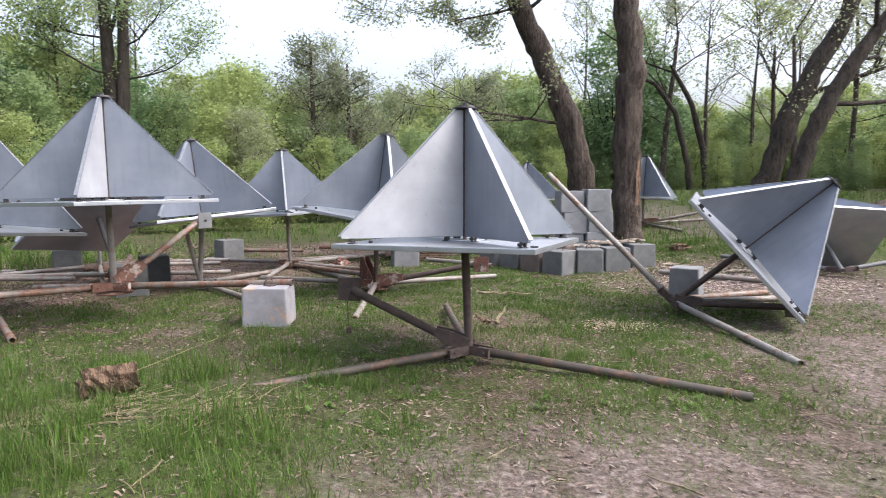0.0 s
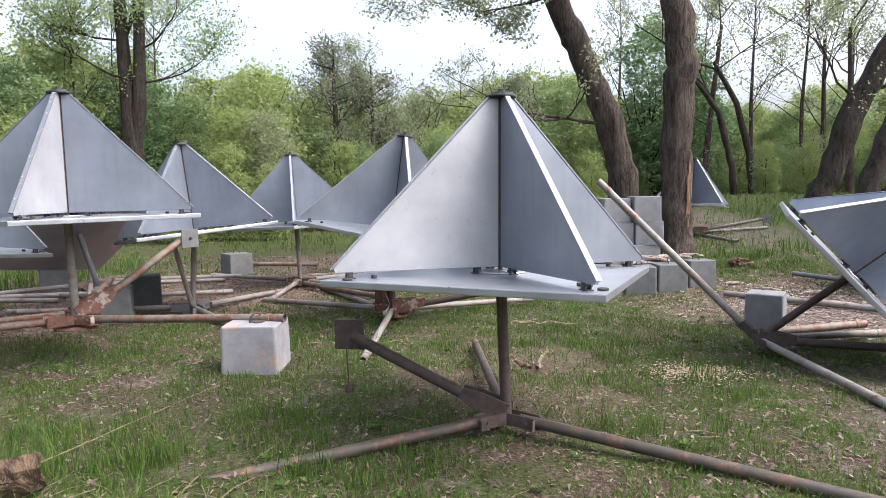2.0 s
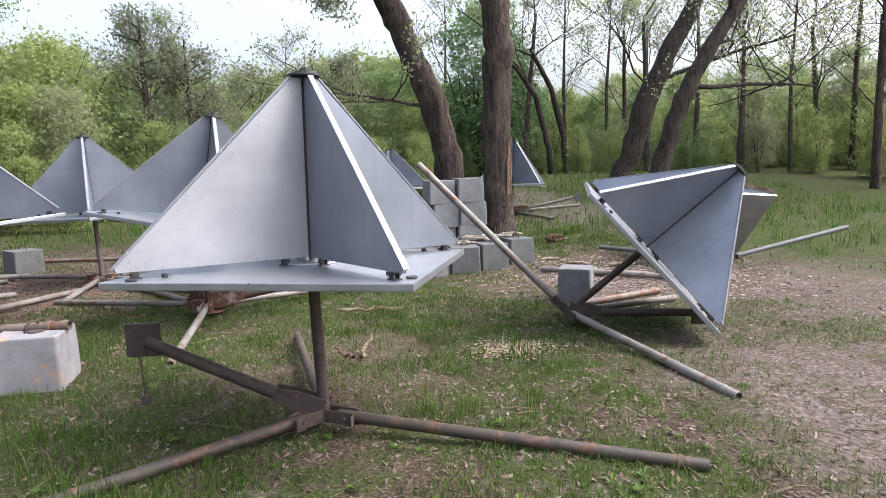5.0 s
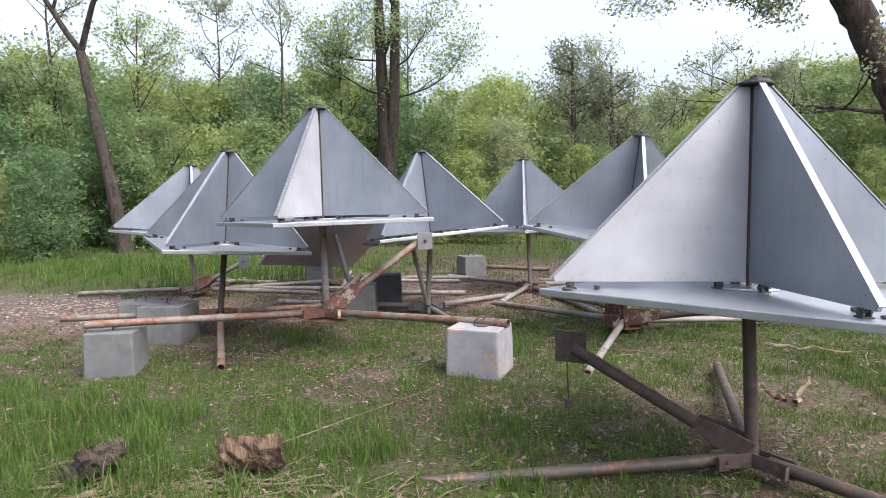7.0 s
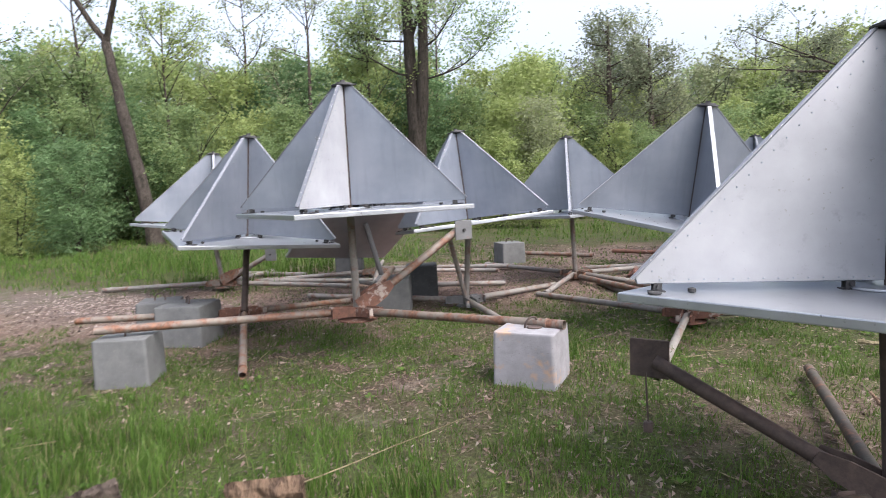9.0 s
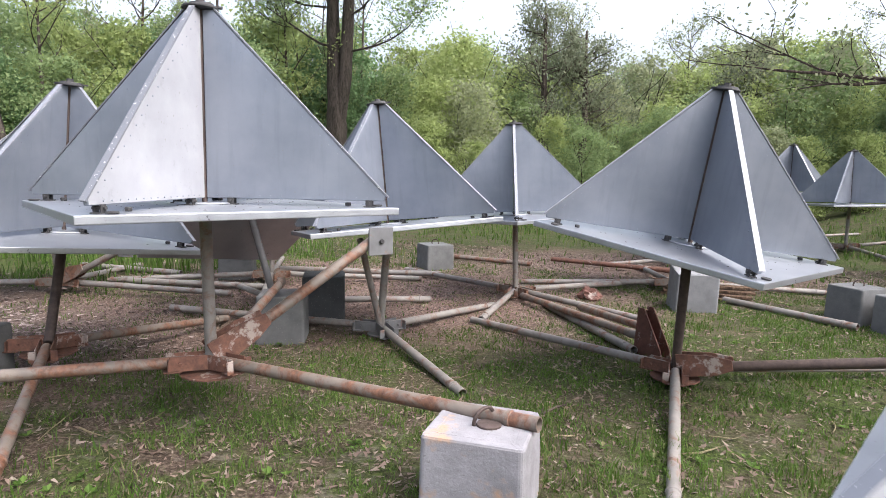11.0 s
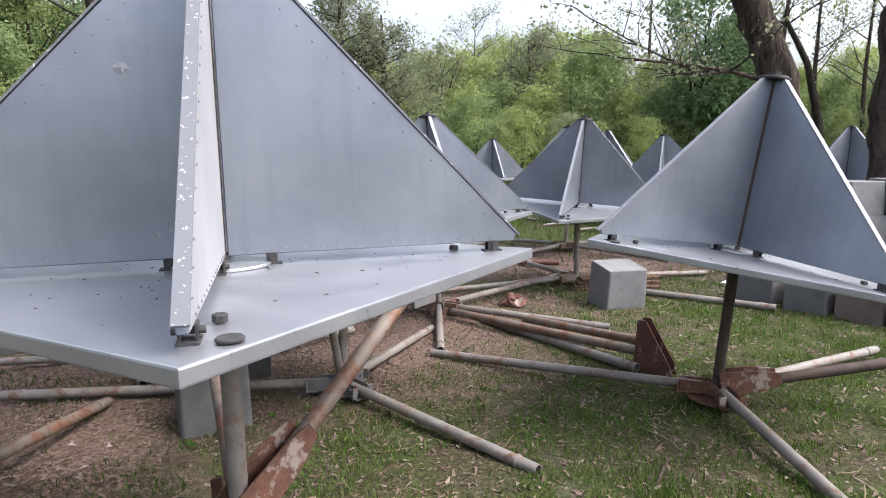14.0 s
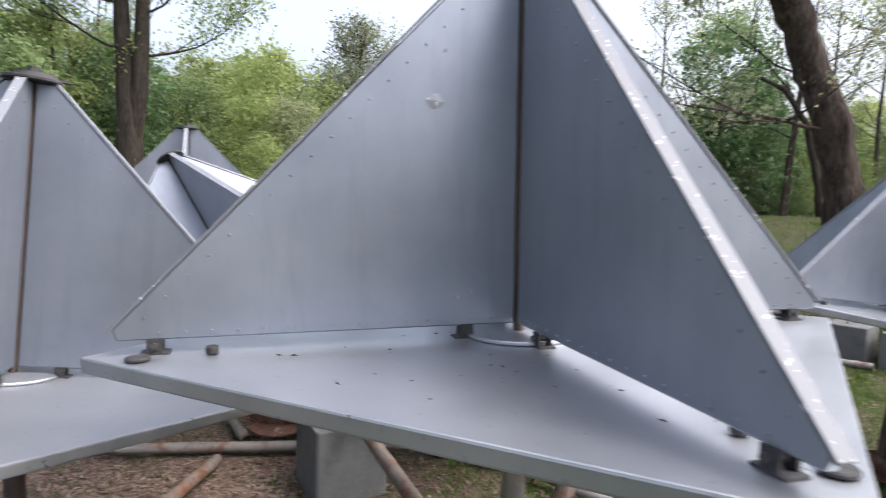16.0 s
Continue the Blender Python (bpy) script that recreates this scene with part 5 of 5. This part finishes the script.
# ---- grass and litter ----
def grass_field():
    rg = np.random.default_rng(8)
    quads, out = [], []

    def sow(n, x0, x1, y0, y1, tall, wide, near):
        xs, ys = rg.uniform(x0, x1, n), rg.uniform(y0, y1, n)
        keep = []
        for x, y in zip(xs, ys):
            lush = patch(x, y, LUSH)
            bare = max(patch(x, y, SAND), 0.85 * patch(x, y, LITTER))
            w = (0.34 + 0.62 * lush + 0.6 * max(0.0, noise.noise((x * 0.8, y * 0.8, 1.3)) + 0.1)) * (1 - 0.93 * bare)
            w *= min(1.0, max(0.12, 0.62 + 1.7 * noise.noise((x * 1.25, y * 1.25, 4.0)) + 0.9 * noise.noise((x * 3.1, y * 3.1, 7.0)) + 0.5 * max(0.0, lush - 0.6)))
            tuft = 0.05 + 1.5 * max(0.0, 0.22 + noise.noise((x * 2.6, y * 2.6, 5.0)) + 0.9 * noise.noise((x * 7.1, y * 7.1, 2.0)))
            if rg.random() < w * tuft:
                keep.append((x, y, rise(x, y), tall * (0.25 + 0.85 * lush * lush + 0.3 * rg.random())))
        k = np.array(keep)
        m = len(k)
        ang, lean = rg.uniform(0, 6.28, m), rg.uniform(0.1, 0.7, m)
        h = k[:, 3] * rg.uniform(0.3, 1.4, m)
        w = wide * rg.uniform(0.6, 1.3, m)
        dx, dy = np.cos(ang), np.sin(ang)
        la = rg.uniform(0, 6.28, m)
        lx, ly = np.cos(la) * lean * h, np.sin(la) * lean * h
        b = k[:, :3]
        v = np.stack([b + np.stack([dx * w, dy * w, -0.01 + 0 * w], 1), b - np.stack([dx * w, dy * w, 0.01 + 0 * w], 1),
                      b + np.stack([-dx * w * 0.7 + lx * 0.35, -dy * w * 0.7 + ly * 0.35, h * 0.6], 1), b + np.stack([dx * w * 0.7 + lx * 0.35, dy * w * 0.7 + ly * 0.35, h * 0.6], 1),
                      b + np.stack([lx, ly, h], 1)], axis=1).reshape(-1, 3)
        return v, m
    allv, total = [], 0
    for args in ((250000, -6.5, 4.5, 0.8, 8, 0.15, 0.0032, 1), (200000, -7.5, 6, 7.5, 14, 0.066, 0.0046, 0), (70000, -20, 16, 13.5, 27, 0.2, 0.012, 0), (34000, -20, -7.5, 8.5, 13.5, 0.24, 0.010, 0), (9000, 6, 16, 9, 13.5, 0.16, 0.009, 0)):
        v, m = sow(*args)
        allv.append(v)
        total += m
    faces = []
    for i in range(total):
        a = 5 * i
        faces += [(a, a + 1, a + 2, a + 3), (a + 3, a + 2, a + 4)]
    n = 420000
    xs, ys = rg.uniform(-8, 6, n), 0.9 + 13.5 * rg.random(n) ** 1.5
    base = []
    for x, y in zip(xs, ys):
        p = noise.noise((x * 1.3, y * 1.3, 8.0)) + 0.8 * noise.noise((x * 5.2, y * 5.2, 3.0))
        if p > 0.0 and rg.random() < 1.0 - 0.9 * max(patch(x, y, SAND), patch(x, y, LITTER)):
            base.append((x, y, rise(x, y)))
    b = np.array(base)
    m = len(b)
    ang, la = rg.uniform(0, 6.28, m), rg.uniform(0, 6.28, m)
    h, w = rg.uniform(0.015, 0.06, m), rg.uniform(0.0016, 0.0032, m) * (1 + 0.08 * b[:, 1])
    side = np.stack([np.cos(ang) * w, np.sin(ang) * w, 0 * w], 1)
    tip = np.stack([np.cos(la) * h * 0.6, np.sin(la) * h * 0.6, h], 1)
    allv.append(np.stack([b + side, b - side, b + tip], axis=1).reshape(-1, 3))
    faces += [(a, a + 1, a + 2) for a in range(5 * total, 5 * total + 3 * m, 3)]
    me = raw_mesh("grass", np.concatenate(allv).tolist(), faces, GRASS)
    tagged(new("grass", me), "patchy fresh green grass growing through soil", "grass", kind="stuff")


grass_field()


def litter():
    rg = np.random.default_rng(9)
    n = 330000
    xs, ys = rg.uniform(-10, 7, n), 1.2 + 15.8 * rg.random(n) ** 1.35

    def cover(spots):
        best = np.zeros(n)
        for cx, cy, rx, ry, w in spots:
            best = np.maximum(best, w * np.clip((1.35 - np.hypot((xs - cx) / rx, (ys - cy) / ry)) / 0.7, 0, 1))
        return best
    keep = rg.random(n) < 0.52 + 0.45 * cover(LITTER) - 0.2 * cover(LUSH) - 0.2 * cover(SAND)
    c = np.array([(x, y, rise(x, y) + 0.007) for x, y in zip(xs[keep], ys[keep])])
    n = len(c)
    a, t = rg.uniform(0, 6.28, n), rg.uniform(-0.5, 0.5, (n, 2))
    s = ((0.006 + 0.028 * rg.random(n) ** 2.2) * (0.85 + 0.04 * c[:, 1]))[:, None]
    u = np.stack([np.cos(a), np.sin(a), t[:, 0]], 1)
    v = np.stack([-np.sin(a), np.cos(a), t[:, 1]], 1)
    bits = np.stack([c - u * s, c + u * s * 0.8 + v * s * 0.3, c + u * s * 0.6 - v * s * 0.42], 1).reshape(-1, 3)
    me = quad_mesh("leaf_litter", bits, np.arange(3 * n).reshape(-1, 3), CHIPS)
    tagged(new("leaf_litter", me), "brown dry leaves and bark chips scattered on soil", "leaf litter", kind="stuff")

    c = np.array([(x, y, rise(x, y) + 0.014) for x, y in zip(rg.uniform(-9, 6.5, 6000), rg.uniform(1.4, 14.5, 6000)) if noise.noise((x * 1.1, y * 1.1, 9.0)) > -0.15])
    n = len(c)
    a, t = rg.uniform(0, 6.28, n), rg.uniform(-0.6, 0.6, (n, 2))
    s = (0.006 + 0.02 * rg.random(n) ** 1.8)[:, None]
    u = np.stack([np.cos(a), np.sin(a), t[:, 0]], 1)
    v = np.stack([-np.sin(a), np.cos(a), t[:, 1]], 1)
    quads = np.stack([c - u * s, c - u * s * 0.2 + v * s * 0.5 + (0, 0, 0.004), c + u * s * 1.1, c - v * s * 0.42], 1).reshape(-1, 3)
    tagged(new("fallen_leaves", quad_mesh("fallen_leaves", quads, np.arange(4 * n).reshape(-1, 4), PALE_LITTER)), "pale beige dead leaves lying curled on grass and soil", "leaf litter", kind="stuff")


litter()


def twigs():
    """Thin dead twigs strewn over the clearing."""
    rg = random.Random(21)
    verts, faces = [], []
    for i in range(720):
        x, y = rg.uniform(-8, 6), rg.uniform(2.2, 15)
        if i >= 420:
            cx, cy = ((-2.75, 3.85), (-2.2, 4.05), (-1.35, 4.15))[i % 3]
            x, y = rg.gauss(cx, 0.22), rg.gauss(cy, 0.15)
        a, length = rg.uniform(0, 6.28), rg.uniform(0.08, 0.42)
        pts, ang = [], a
        px_, py_ = x, y
        for j in range(4):
            pts.append((px_, py_, rise(px_, py_) + 0.012 + rg.uniform(0, 0.012)))
            ang += rg.gauss(0, 0.25)
            px_, py_ = px_ + math.cos(ang) * length / 3, py_ + math.sin(ang) * length / 3
        r = rg.uniform(0.002, 0.006)
        tube_path(verts, faces, pts, [r, r, r * 0.8, r * 0.5], 4)
    tagged(new("twigs", raw_mesh("twigs", verts, faces, STRAW)), "dry thin twigs strewn on soil and grass", "twig", kind="stuff")


twigs()


def weeds():
    """Low broad-leaved weeds among the grass."""
    rg = random.Random(22)
    verts, faces = [], []
    done = 0
    while done < 420:
        x, y = rg.uniform(-6.5, 4), rg.uniform(1.9, 13)
        if patch(x, y, SAND) > 0.3 or patch(x, y, LITTER) > 0.6 or noise.noise((x * 0.9, y * 0.9, 6.0)) < -0.05:
            continue
        done += 1
        z, big = rise(x, y), rg.uniform(0.02, 0.055)
        for q in range(rg.randint(4, 8)):
            a, up = rg.uniform(0, 6.28), rg.uniform(0.15, 0.9)
            c, t = math.cos(a), math.sin(a)
            b = len(verts)
            for u, v, h in ((0.1, 0, 0), (0.55, 0.32, 0.6), (0.6, 0, 0.45), (0.55, -0.32, 0.6), (1.0, 0, 0.75)):
                verts.append((x + big * (u * c - v * t), y + big * (u * t + v * c), z + 0.01 + big * h * up))
            faces += [(b, b + 1, b + 2), (b, b + 2, b + 3), (b + 1, b + 4, b + 2), (b + 2, b + 4, b + 3)]
    tagged(new("weeds", raw_mesh("weeds", verts, faces, GRASS)), "low broad-leaved green weeds among grass", "weed", kind="stuff")


weeds()
